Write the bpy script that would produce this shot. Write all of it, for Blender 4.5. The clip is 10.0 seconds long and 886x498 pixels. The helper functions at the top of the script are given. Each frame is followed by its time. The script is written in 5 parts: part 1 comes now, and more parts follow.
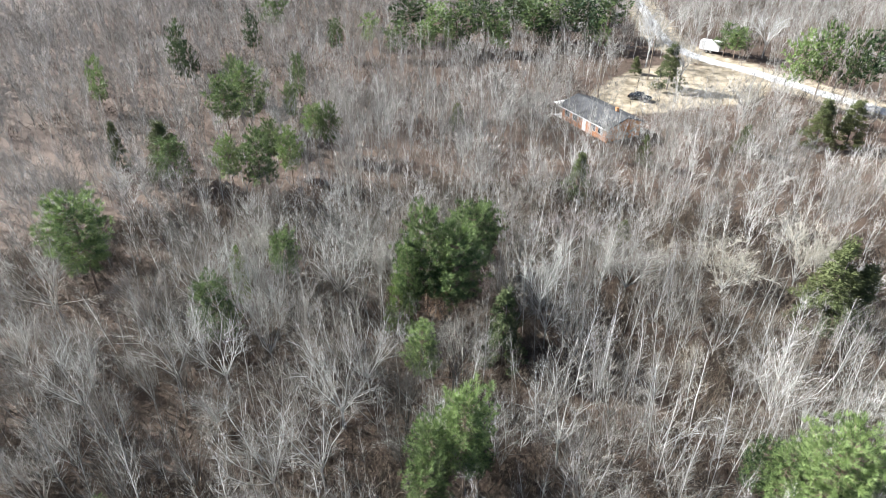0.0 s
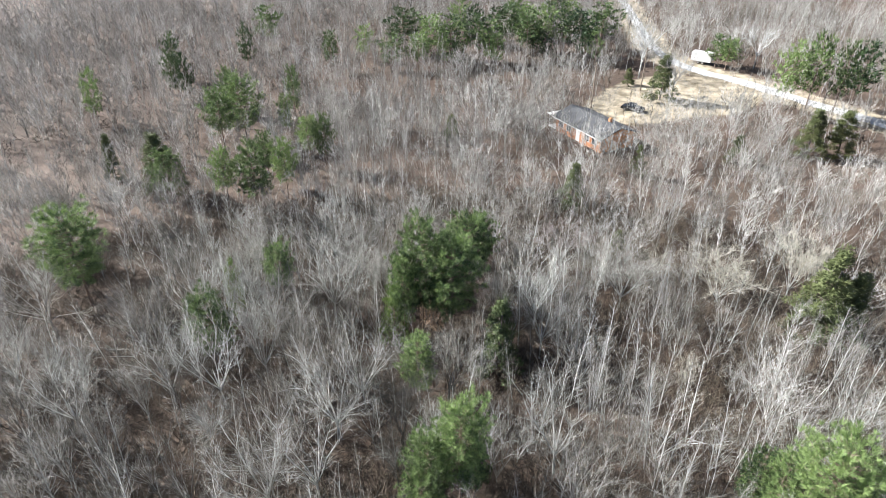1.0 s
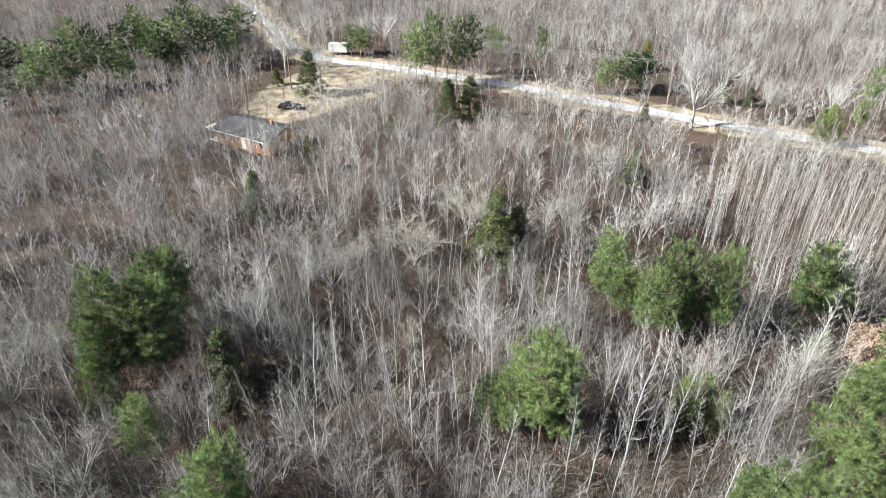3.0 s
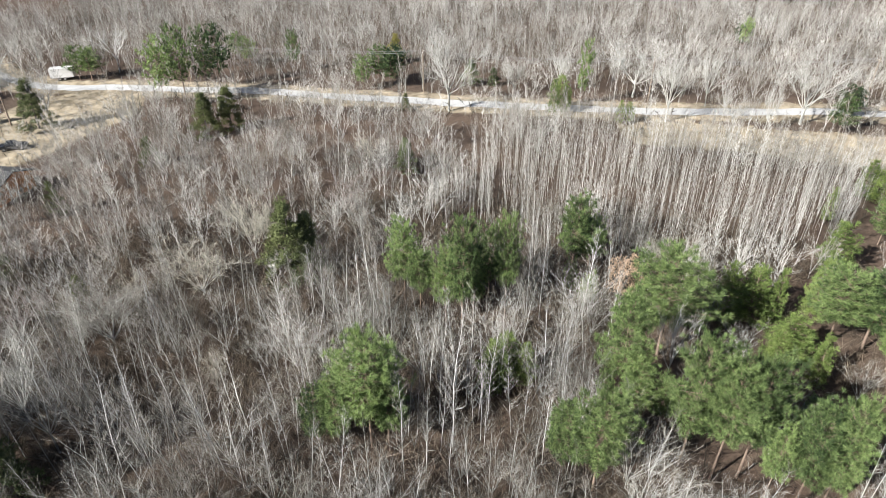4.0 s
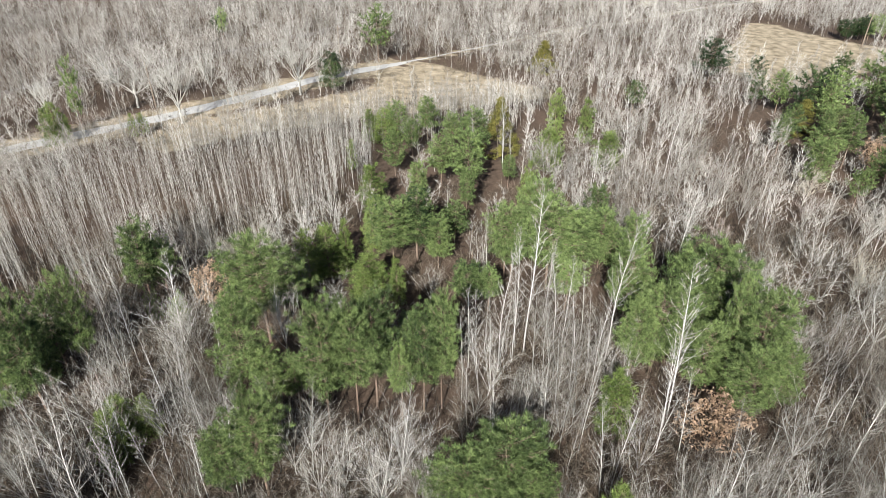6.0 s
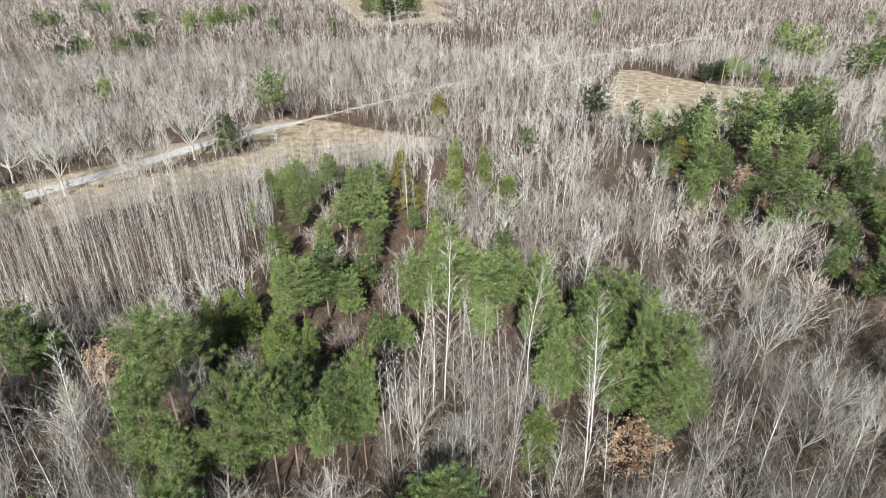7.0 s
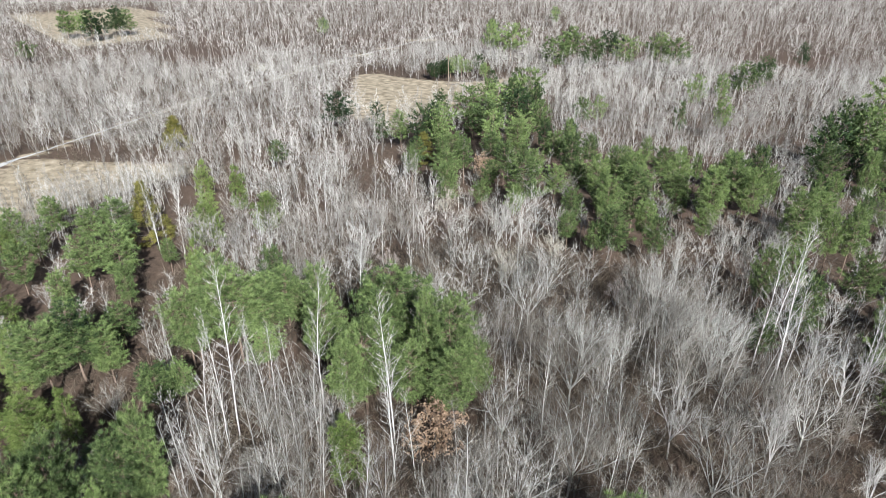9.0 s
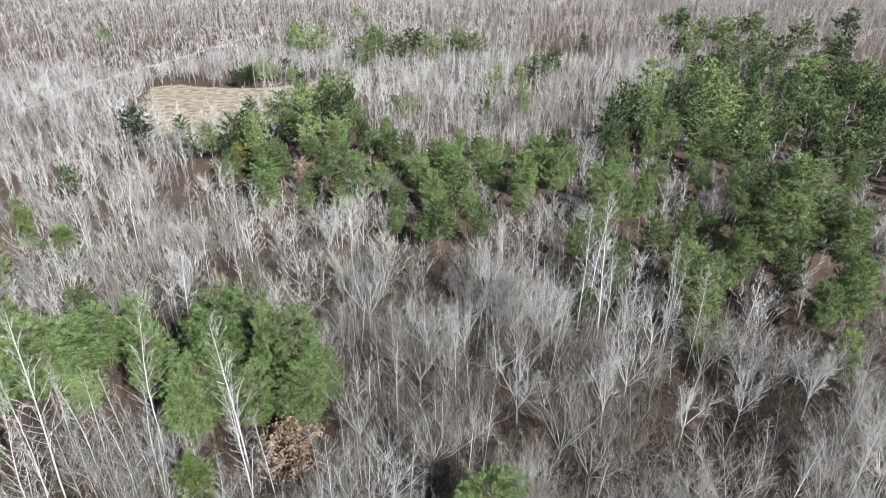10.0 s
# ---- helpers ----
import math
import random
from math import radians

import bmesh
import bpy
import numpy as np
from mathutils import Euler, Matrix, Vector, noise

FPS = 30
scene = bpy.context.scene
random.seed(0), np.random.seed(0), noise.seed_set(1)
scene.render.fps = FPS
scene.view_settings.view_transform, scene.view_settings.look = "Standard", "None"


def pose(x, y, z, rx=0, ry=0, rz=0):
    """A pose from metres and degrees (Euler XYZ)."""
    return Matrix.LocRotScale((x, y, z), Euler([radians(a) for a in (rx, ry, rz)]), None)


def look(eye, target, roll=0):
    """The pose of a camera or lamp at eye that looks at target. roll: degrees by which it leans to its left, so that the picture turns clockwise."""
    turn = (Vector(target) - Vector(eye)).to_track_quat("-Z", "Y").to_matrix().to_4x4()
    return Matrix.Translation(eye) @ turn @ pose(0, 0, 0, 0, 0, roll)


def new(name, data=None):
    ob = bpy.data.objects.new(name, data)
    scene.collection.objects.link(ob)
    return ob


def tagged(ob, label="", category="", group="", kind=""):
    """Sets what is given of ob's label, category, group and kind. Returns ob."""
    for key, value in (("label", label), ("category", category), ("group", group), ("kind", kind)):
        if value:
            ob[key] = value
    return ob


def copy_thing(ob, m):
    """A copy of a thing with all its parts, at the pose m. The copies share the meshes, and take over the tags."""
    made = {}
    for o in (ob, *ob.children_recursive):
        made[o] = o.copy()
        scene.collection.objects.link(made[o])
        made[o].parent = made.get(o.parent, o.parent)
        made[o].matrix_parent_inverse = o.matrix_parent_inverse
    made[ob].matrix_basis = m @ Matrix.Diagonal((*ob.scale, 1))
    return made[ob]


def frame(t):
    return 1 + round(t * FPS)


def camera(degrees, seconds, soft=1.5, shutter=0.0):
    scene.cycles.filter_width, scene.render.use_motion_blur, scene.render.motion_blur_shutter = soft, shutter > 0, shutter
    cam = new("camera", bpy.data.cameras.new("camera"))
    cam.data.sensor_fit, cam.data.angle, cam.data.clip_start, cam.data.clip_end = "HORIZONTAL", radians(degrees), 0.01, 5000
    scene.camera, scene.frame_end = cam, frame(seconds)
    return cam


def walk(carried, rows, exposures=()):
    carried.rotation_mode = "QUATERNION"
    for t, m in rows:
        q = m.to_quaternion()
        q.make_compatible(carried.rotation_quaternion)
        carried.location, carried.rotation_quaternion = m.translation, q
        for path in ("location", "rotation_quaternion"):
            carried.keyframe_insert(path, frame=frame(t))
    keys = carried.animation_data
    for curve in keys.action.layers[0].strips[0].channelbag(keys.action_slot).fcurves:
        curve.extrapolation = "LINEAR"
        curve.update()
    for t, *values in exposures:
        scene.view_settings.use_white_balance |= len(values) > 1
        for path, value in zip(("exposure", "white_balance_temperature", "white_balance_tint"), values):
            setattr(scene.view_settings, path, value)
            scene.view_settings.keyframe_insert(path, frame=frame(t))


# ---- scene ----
# Camera: hovers over the woods and pans from north by east to south.
EYE = 42.0
cam = camera(70.86, 10.0, soft=0.5)
ROWS = [
    (0.0, 0.0, -33.06), (0.5, -0.32, -32.16), (1.0, -0.54, -32.07), (1.5, -3.16, -32.05), (1.9, -14.87, -32.03),
    (2.0, -18.35, -32.05), (2.5, -24.9, -31.98), (2.7, -27.26, -31.97), (3.8, -49.29, -31.85), (4.0, -54.43, -31.93),
    (4.1, -58.66, -32.0), (4.3, -69.62, -32.03), (4.5, -77.99, -31.99), (5.0, -82.62, -32.08), (5.5, -91.91, -32.16),
    (6.0, -98.54, -32.2), (6.2, -102.16, -32.2), (7.3, -108.67, -26.82), (7.5, -108.81, -26.81), (8.0, -112.91, -26.87),
    (8.5, -120.86, -26.86), (9.0, -131.46, -26.83), (9.5, -137.42, -26.77), (9.7, -143.35, -26.8), (10.0, -148.55, -26.77),
]
walk(cam, [(t, pose(0, 0, EYE, 90 + pitch, 0, yaw)) for t, yaw, pitch in ROWS],
     [(0.0, 1.85, 6150, 10), (1.5, 1.81, 6150, 10), (2.7, 1.53, 6250, 10), (4.5, 1.16, 6500, 10), (6.2, 0.95, 6550, 10), (7.5, 0.86, 6450, 10), (10.0, 0.97, 6000, 10)])

# Light: low winter sun from the west, clear sky.
SUN_AZ, SUN_EL = -68.0, 33.0
world = bpy.data.worlds.new("sky")
scene.world = world
world.use_nodes = True
wn, wl = world.node_tree.nodes, world.node_tree.links
sky = wn.new("ShaderNodeTexSky")
sky.sky_type, sky.sun_disc = "NISHITA", False
sky.sun_elevation, sky.sun_rotation = radians(SUN_EL), radians(SUN_AZ)
sky.air_density, sky.dust_density = 0.5, 0.8
wl.new(sky.outputs[0], wn["Background"].inputs[0])
wn["Background"].inputs[1].default_value = 0.05
sun_data = bpy.data.lights.new("sun", "SUN")
sun_data.energy, sun_data.angle, sun_data.color = 5.0, radians(0.53), (1.0, 0.982, 0.945)
sun = new("sun", sun_data)
to_sun = Vector((math.sin(radians(SUN_AZ)) * math.cos(radians(SUN_EL)), math.cos(radians(SUN_AZ)) * math.cos(radians(SUN_EL)), math.sin(radians(SUN_EL))))
sun.matrix_world = look(to_sun * 300, (0, 0, 0))

rng = np.random.default_rng(7)


# ---- materials ----
def material(name, low, high, scale=3.0, fine=40.0, rough=0.85, bump=0.3, jitter=0.0, source="Object", metal=0.0, patch=0.0, patch_scale=0.12, tint=None):
    """A surface with two scales of colour variation and relief; jitter varies it from piece to piece, tint from place to place."""
    m = bpy.data.materials.new(name)
    m.use_nodes = True
    n, l = m.node_tree.nodes, m.node_tree.links
    b = n["Principled BSDF"]
    b.inputs["Roughness"].default_value, b.inputs["Metallic"].default_value = rough, metal
    b.inputs["Specular IOR Level"].default_value = 0.25
    co = n.new("ShaderNodeTexCoord")
    if source == "World":
        co = n.new("ShaderNodeNewGeometry")
        out = co.outputs["Position"]
    else:
        out = co.outputs[source]
    n1, n2 = n.new("ShaderNodeTexNoise"), n.new("ShaderNodeTexNoise")
    n1.inputs["Scale"].default_value, n2.inputs["Scale"].default_value = scale, fine
    n1.inputs["Detail"].default_value, n2.inputs["Detail"].default_value = 4, 3
    l.new(out, n1.inputs["Vector"])
    l.new(out, n2.inputs["Vector"])
    mixn = n.new("ShaderNodeMath")
    mixn.operation = "MULTIPLY_ADD"
    l.new(n2.outputs["Fac"], mixn.inputs[0])
    mixn.inputs[1].default_value = 0.5
    half = n.new("ShaderNodeMath")
    half.operation = "MULTIPLY"
    l.new(n1.outputs["Fac"], half.inputs[0])
    half.inputs[1].default_value = 0.5
    l.new(half.outputs[0], mixn.inputs[2])
    fac = mixn.outputs[0]
    if jitter:
        g = n.new("ShaderNodeNewGeometry")
        o = n.new("ShaderNodeObjectInfo")
        add = n.new("ShaderNodeMath")
        add.operation = "ADD"
        l.new(g.outputs["Random Per Island"], add.inputs[0])
        l.new(o.outputs["Random"], add.inputs[1])
        sc = n.new("ShaderNodeMath")
        sc.operation = "MULTIPLY_ADD"
        l.new(add.outputs[0], sc.inputs[0])
        sc.inputs[1].default_value = jitter
        sub = n.new("ShaderNodeMath")
        sub.operation = "SUBTRACT"
        l.new(fac, sub.inputs[0])
        sub.inputs[1].default_value = jitter
        l.new(sub.outputs[0], sc.inputs[2])
        fac = sc.outputs[0]
        tone = n.new("ShaderNodeAttribute")
        tone.attribute_name = "tone"
        ton = n.new("ShaderNodeMath")
        ton.operation = "MULTIPLY_ADD"
        l.new(tone.outputs["Fac"], ton.inputs[0])
        ton.inputs[1].default_value = 0.45
        l.new(fac, ton.inputs[2])
        fac = ton.outputs[0]
    ramp = n.new("ShaderNodeValToRGB")
    ramp.color_ramp.elements[0].position, ramp.color_ramp.elements[1].position = 0.28, 0.72
    ramp.color_ramp.elements[0].color, ramp.color_ramp.elements[1].color = (*low, 1), (*high, 1)
    l.new(fac, ramp.inputs[0])
    colour = ramp.outputs[0]
    if tint:
        p = n.new("ShaderNodeTexNoise")
        p.inputs["Scale"].default_value, p.inputs["Detail"].default_value = patch_scale, 3
        g2 = n.new("ShaderNodeNewGeometry")
        l.new(g2.outputs["Position"], p.inputs["Vector"])
        r2 = n.new("ShaderNodeMapRange")
        r2.inputs["From Min"].default_value, r2.inputs["From Max"].default_value = 0.4, 0.62
        l.new(p.outputs["Fac"], r2.inputs["Value"])
        mx = n.new("ShaderNodeMix")
        mx.data_type, mx.blend_type = "RGBA", "MIX"
        s = n.new("ShaderNodeMath")
        s.operation = "MULTIPLY"
        s.inputs[1].default_value = patch
        l.new(r2.outputs[0], s.inputs[0])
        l.new(s.outputs[0], mx.inputs["Factor"])
        l.new(colour, mx.inputs["A"])
        mx.inputs["B"].default_value = (*tint, 1)
        colour = mx.outputs["Result"]
    l.new(colour, b.inputs["Base Color"])
    if bump:
        bp = n.new("ShaderNodeBump")
        bp.inputs["Strength"].default_value, bp.inputs["Distance"].default_value = bump, 0.05
        l.new(n2.outputs["Fac"], bp.inputs["Height"])
        l.new(bp.outputs[0], b.inputs["Normal"])
    return m


def leafy(m, weight):
    """Lets some of the light pass through thin leaves."""
    b = m.node_tree.nodes["Principled BSDF"]
    b.inputs["Subsurface Weight"].default_value = 0.0
    t = m.node_tree.nodes.new("ShaderNodeBsdfTranslucent")
    mix = m.node_tree.nodes.new("ShaderNodeMixShader")
    mix.inputs[0].default_value = weight
    m.node_tree.links.new(b.inputs["Base Color"].links[0].from_socket, t.inputs[0])
    m.node_tree.links.new(b.outputs[0], mix.inputs[1])
    m.node_tree.links.new(t.outputs[0], mix.inputs[2])
    m.node_tree.links.new(mix.outputs[0], m.node_tree.nodes["Material Output"].inputs[0])
    return m


BARK_PALE = material("pale_bark", (0.38, 0.375, 0.36), (0.76, 0.755, 0.73), 1.2, 14, jitter=0.12, bump=0, tint=(0.44, 0.40, 0.35), patch=0.4)
BARK_GREY = material("grey_bark", (0.24, 0.24, 0.22), (0.68, 0.678, 0.635), 1.0, 12, jitter=0.12, bump=0, tint=(0.33, 0.305, 0.26), patch=0.4)
BARK_DARK = material("dark_bark", (0.055, 0.047, 0.042), (0.17, 0.145, 0.125), 1.0, 12, jitter=0.1, bump=0)
BARK_PINE = material("pine_bark", (0.12, 0.085, 0.065), (0.30, 0.225, 0.175), 2.0, 16, jitter=0.1, bump=0.3)
TWIG = material("twig", (0.06, 0.056, 0.048), (0.42, 0.40, 0.356), 0.3, 8, jitter=0.15, bump=0, source="World", tint=(0.27, 0.235, 0.195), patch=0.55, patch_scale=0.08)
TWIG_PALE = material("pale_twig", (0.19, 0.18, 0.162), (0.62, 0.60, 0.55), 0.3, 8, jitter=0.15, bump=0, source="World", tint=(0.40, 0.37, 0.33), patch=0.45, patch_scale=0.08)
TWIG_TAN = material("tan_twig", (0.34, 0.31, 0.25), (0.58, 0.54, 0.45), 0.3, 8, jitter=0.2, bump=0, source="World")
TWIG_RED = material("red_twig", (0.23, 0.195, 0.178), (0.45, 0.385, 0.355), 0.3, 8, jitter=0.2, bump=0, source="World")
BRUSH = material("brush_twig", (0.024, 0.019, 0.014), (0.185, 0.148, 0.112), 0.25, 6, jitter=0.25, bump=0, source="World", tint=(0.16, 0.13, 0.09), patch=0.4, patch_scale=0.06)
NEEDLE = leafy(material("pine_needle", (0.024, 0.048, 0.018), (0.25, 0.335, 0.12), 0.8, 5, rough=0.6, jitter=0.3, bump=0, source="World", tint=(0.17, 0.22, 0.08), patch=0.3, patch_scale=0.07), 0.16)
NEEDLE_YOUNG = leafy(material("young_needle", (0.085, 0.13, 0.034), (0.25, 0.32, 0.10), 0.5, 5, rough=0.6, jitter=0.25, bump=0, source="World"), 0.25)
CEDAR = leafy(material("cedar_leaf", (0.040, 0.060, 0.026), (0.13, 0.16, 0.065), 0.5, 5, rough=0.7, jitter=0.25, bump=0, source="World", tint=(0.12, 0.12, 0.04), patch=0.6, patch_scale=0.05), 0.15)
CEDAR_OLIVE = leafy(material("olive_cedar_leaf", (0.085, 0.085, 0.02), (0.22, 0.20, 0.055), 0.5, 5, rough=0.7, jitter=0.25, bump=0, source="World"), 0.15)
OAK_LEAF = leafy(material("dead_oak_leaf", (0.30, 0.21, 0.14), (0.56, 0.41, 0.29), 0.5, 5, rough=0.7, jitter=0.3, bump=0, source="World"), 0.25)
STRAW = material("straw", (0.22, 0.18, 0.105), (0.58, 0.50, 0.35), 0.4, 6, jitter=0.3, bump=0, source="World")
GRAVEL = material("gravel", (0.38, 0.378, 0.37), (0.60, 0.60, 0.59), 0.5, 6, bump=0.4, source="World", tint=(0.43, 0.425, 0.41), patch=0.3, patch_scale=0.3)
ROOF = material("asphalt_shingle", (0.035, 0.036, 0.039), (0.105, 0.105, 0.105), 0.8, 9, bump=0.4)
BRICK = material("orange_brick", (0.34, 0.13, 0.055), (0.52, 0.24, 0.11), 0.9, 14, bump=0.3, jitter=0.2)
WHITE = material("white_paint", (0.66, 0.65, 0.62), (0.82, 0.81, 0.79), 1.0, 14, rough=0.6, bump=0.1)
CAR_BLACK = material("black_car_paint", (0.012, 0.013, 0.016), (0.03, 0.032, 0.036), 0.6, 8, rough=0.25, bump=0)
RUBBER = material("rubber", (0.02, 0.02, 0.02), (0.05, 0.05, 0.05), 2, 20, bump=0.2)
STEEL = material("steel", (0.45, 0.45, 0.45), (0.65, 0.65, 0.66), 2, 20, rough=0.4, metal=0.9, bump=0)
GLASS = material("dark_glass", (0.02, 0.025, 0.03), (0.035, 0.04, 0.05), 1, 5, rough=0.08, bump=0)
POLE_WOOD = material("pole_wood", (0.16, 0.12, 0.09), (0.34, 0.28, 0.22), 1.0, 12, bump=0.3)
WIRE = material("wire", (0.25, 0.25, 0.25), (0.4, 0.4, 0.4), 1, 5, rough=0.5, metal=0.5, bump=0)


# ---- plan of the ground ----
ROAD = [(66, 260), (63.9, 223.4), (57.5, 171.8), (57.7, 153.4), (61.4, 144.3), (66.6, 137.7), (71.0, 130.4), (75.7, 122.3), (84.0, 108.9), (91.4, 91.9), (97.0, 80.9),
        (102.0, 70.2), (107.2, 60.0), (112.4, 50.4), (117.5, 41.0), (122.0, 33.5), (126.1, 27.5), (133.0, 17.4), (141.2, 6.0), (151.1, -13.9), (160.9, -32.1),
        (178.3, -63.6), (184.0, -84.3), (199.1, -113.3), (214.3, -159.2), (240, -230)]
VERGE = [(109.6, 38.2), (118.6, 27.3), (125.2, 10.4), (131.6, -2.9), (146.5, -10.5), (150, -19), (136, -30.5), (126.0, -41.1), (120.6, -41.2), (118.3, -25.3), (114.3, -2.8), (109.8, 17.3), (103.0, 32.1)]
FIELD = [(178.0, -118.0), (174.9, -125.0), (156.4, -130.0), (144.3, -138.5), (139.6, -158.9), (131.6, -146.6), (128.0, -119.5), (119.0, -100.0), (120.0, -87.0), (132.7, -87.0), (151.3, -97.0), (162.0, -107.0)]
YARD = [(28.9, 120.1), (37.5, 132.7), (44.1, 138.7), (55.0, 142), (60.3, 138.4), (69.3, 126.7), (59.1, 116.5), (47.0, 113.6), (35.1, 109.2)]
FAR_YARD = [(430.0, -64.0), (440.0, -98.0), (420.0, -136.0), (300.0, -100.0), (308.0, -62.0)]


def smooth_line(pts, step=2.0):
    """Points every step along a smooth curve through pts."""
    p = [Vector((*q, 0)) for q in pts]
    p = [p[0] * 2 - p[1]] + p + [p[-1] * 2 - p[-2]]
    out = []
    for a, b, c, d in zip(p, p[1:], p[2:], p[3:]):
        k = max(1, int((c - b).length / step))
        for i in range(k):
            u = i / k
            out.append(0.5 * ((2 * b) + (c - a) * u + (2 * a - 5 * b + 4 * c - d) * u * u + (3 * b - a - 3 * c + d) * u ** 3))
    return np.array([(v.x, v.y) for v in out])


ROAD_LINE = smooth_line(ROAD)
ROAD_HALF = 1.9 - 1.62 * np.clip((-ROAD_LINE[:, 1] - 4) / 15, 0, 1) - 0.5 * np.clip((ROAD_LINE[:, 1] - 140) / 20, 0, 1)


def inside(x, y, poly):
    hit = np.zeros(x.shape, bool)
    for (x0, y0), (x1, y1) in zip(poly, poly[1:] + poly[:1]):
        cross = (y0 > y) != (y1 > y)
        hit ^= cross & (x < (x1 - x0) * (y - y0) / ((y1 - y0) or 1e-9) + x0)
    return hit


def edge_distance(x, y, line, closed=False):
    """Distance from points to a polyline."""
    best = np.full(x.shape, 1e9)
    pts = list(line) + ([line[0]] if closed else [])
    for (x0, y0), (x1, y1) in zip(pts, pts[1:]):
        dx, dy = x1 - x0, y1 - y0
        u = np.clip(((x - x0) * dx + (y - y0) * dy) / (dx * dx + dy * dy + 1e-9), 0, 1)
        best = np.minimum(best, np.hypot(x - x0 - u * dx, y - y0 - u * dy))
    return best


def open_ground(x, y):
    """1 inside the grassy clearings, fading to 0 a few metres outside."""
    v = np.zeros(x.shape)
    for poly in (VERGE, FIELD, YARD, FAR_YARD):
        d = edge_distance(x, y, poly, True)
        v = np.maximum(v, np.clip(0.5 + np.where(inside(x, y, poly), d, -d) / 4.0, 0, 1))
    return np.maximum(v, np.clip(1.4 - edge_distance(x, y, ROAD_LINE[::3]) / np.where(y < -12, 1.6, 5.5), 0, 0.9))


def relief(x, y):
    """Gentle hummocks of the forest floor, in metres."""
    return 0.10 * np.sin(x * 0.31 + 1.3 * np.sin(y * 0.17)) * np.cos(y * 0.27 + 0.8 * np.sin(x * 0.13)) + 0.05 * np.sin(x * 0.9 + y * 0.7) * np.sin(y * 1.1 - x * 0.4)


def mesh_from(name, verts, faces, mats=(), index=None):
    """A mesh of triangles from arrays."""
    me = bpy.data.meshes.new(name)
    verts, faces = np.asarray(verts, np.float32), np.asarray(faces, np.int32)
    me.vertices.add(len(verts))
    me.vertices.foreach_set("co", verts.ravel())
    me.loops.add(faces.size)
    me.loops.foreach_set("vertex_index", faces.ravel())
    me.polygons.add(len(faces))
    me.polygons.foreach_set("loop_start", np.arange(0, faces.size, 3, dtype=np.int32))
    for m in mats:
        me.materials.append(m)
    if index is not None:
        me.polygons.foreach_set("material_index", np.asarray(index, np.int32))
    me.update(calc_edges=True)
    return me


def part(name, bm, mat, parent=None, label=""):
    """Links a bmesh as one mesh object under a thing or a part."""
    me = bpy.data.meshes.new(name)
    bm.to_mesh(me)
    bm.free()
    me.materials.append(mat)
    ob = new(name, me)
    ob.parent = parent
    return tagged(ob, label)


def box(x0, y0, z0, x1, y1, z1, bevel=0.0):
    bm = bmesh.new()
    bmesh.ops.create_cube(bm, size=1, matrix=Matrix.Translation(((x0 + x1) / 2, (y0 + y1) / 2, (z0 + z1) / 2)) @ Matrix.Diagonal((x1 - x0, y1 - y0, z1 - z0, 1)))
    if bevel:
        bmesh.ops.bevel(bm, geom=bm.edges[:], offset=bevel, segments=2, affect="EDGES")
    return bm


def rod(p, q, r0, r1=None, sides=8):
    bm = bmesh.new()
    p, q = Vector(p), Vector(q)
    m = Matrix.Translation((p + q) / 2) @ (q - p).to_track_quat("Z", "Y").to_matrix().to_4x4()
    bmesh.ops.create_cone(bm, cap_ends=True, segments=sides, radius1=r0, radius2=r0 if r1 is None else r1, depth=(q - p).length, matrix=m)
    return bm


# ---- ground and road ----
def spread(lo, hi, fine_lo, fine_hi, step, far):
    mid = np.arange(fine_lo, fine_hi + 0.1, step)
    left = fine_lo - np.geomspace(step, fine_lo - lo, far)
    right = fine_hi + np.geomspace(step, hi - fine_hi, far)
    return np.concatenate([left[::-1], mid, right])


gx, gy = spread(-3000, 3000, -70, 190, 2.6, 26), spread(-3000, 3000, -140, 160, 2.6, 26)
X, Y = np.meshgrid(gx, gy)
nx, ny = len(gx), len(gy)
Z = relief(X, Y) * (np.hypot(X, Y) < 400) * np.clip((edge_distance(X, Y, ROAD_LINE[::3]) - 3) / 4, 0, 1)
i = np.arange(nx * ny).reshape(ny, nx)
a, b, c, d = i[:-1, :-1].ravel(), i[:-1, 1:].ravel(), i[1:, 1:].ravel(), i[1:, :-1].ravel()
ground_mesh = mesh_from("ground", np.stack([X.ravel(), Y.ravel(), Z.ravel()], 1), np.concatenate([np.stack([a, b, c], 1), np.stack([a, c, d], 1)]))
att = ground_mesh.attributes.new("grass", "FLOAT", "POINT")
att.data.foreach_set("value", open_ground(X, Y).ravel().astype(np.float32))
GROUND = material("leaf_litter", (0.016, 0.0122, 0.0092), (0.165, 0.118, 0.086), 1.3, 7, bump=0.8, source="World", tint=(0.12, 0.082, 0.060), patch=0.5, patch_scale=0.07)
n, l = GROUND.node_tree.nodes, GROUND.node_tree.links
bsdf = n["Principled BSDF"]
litter = bsdf.inputs["Base Color"].links[0].from_socket
at_node = n.new("ShaderNodeAttribute")
at_node.attribute_name = "grass"
gpos = n.new("ShaderNodeNewGeometry")
gn, gn2 = n.new("ShaderNodeTexNoise"), n.new("ShaderNodeTexNoise")
gn.inputs["Scale"].default_value, gn.inputs["Detail"].default_value = 0.35, 6
gn2.inputs["Scale"].default_value, gn2.inputs["Detail"].default_value = 0.45, 10
l.new(gpos.outputs["Position"], gn.inputs["Vector"])
l.new(gpos.outputs["Position"], gn2.inputs["Vector"])
straw = n.new("ShaderNodeValToRGB")
straw.color_ramp.elements[0].position, straw.color_ramp.elements[1].position = 0.32, 0.68
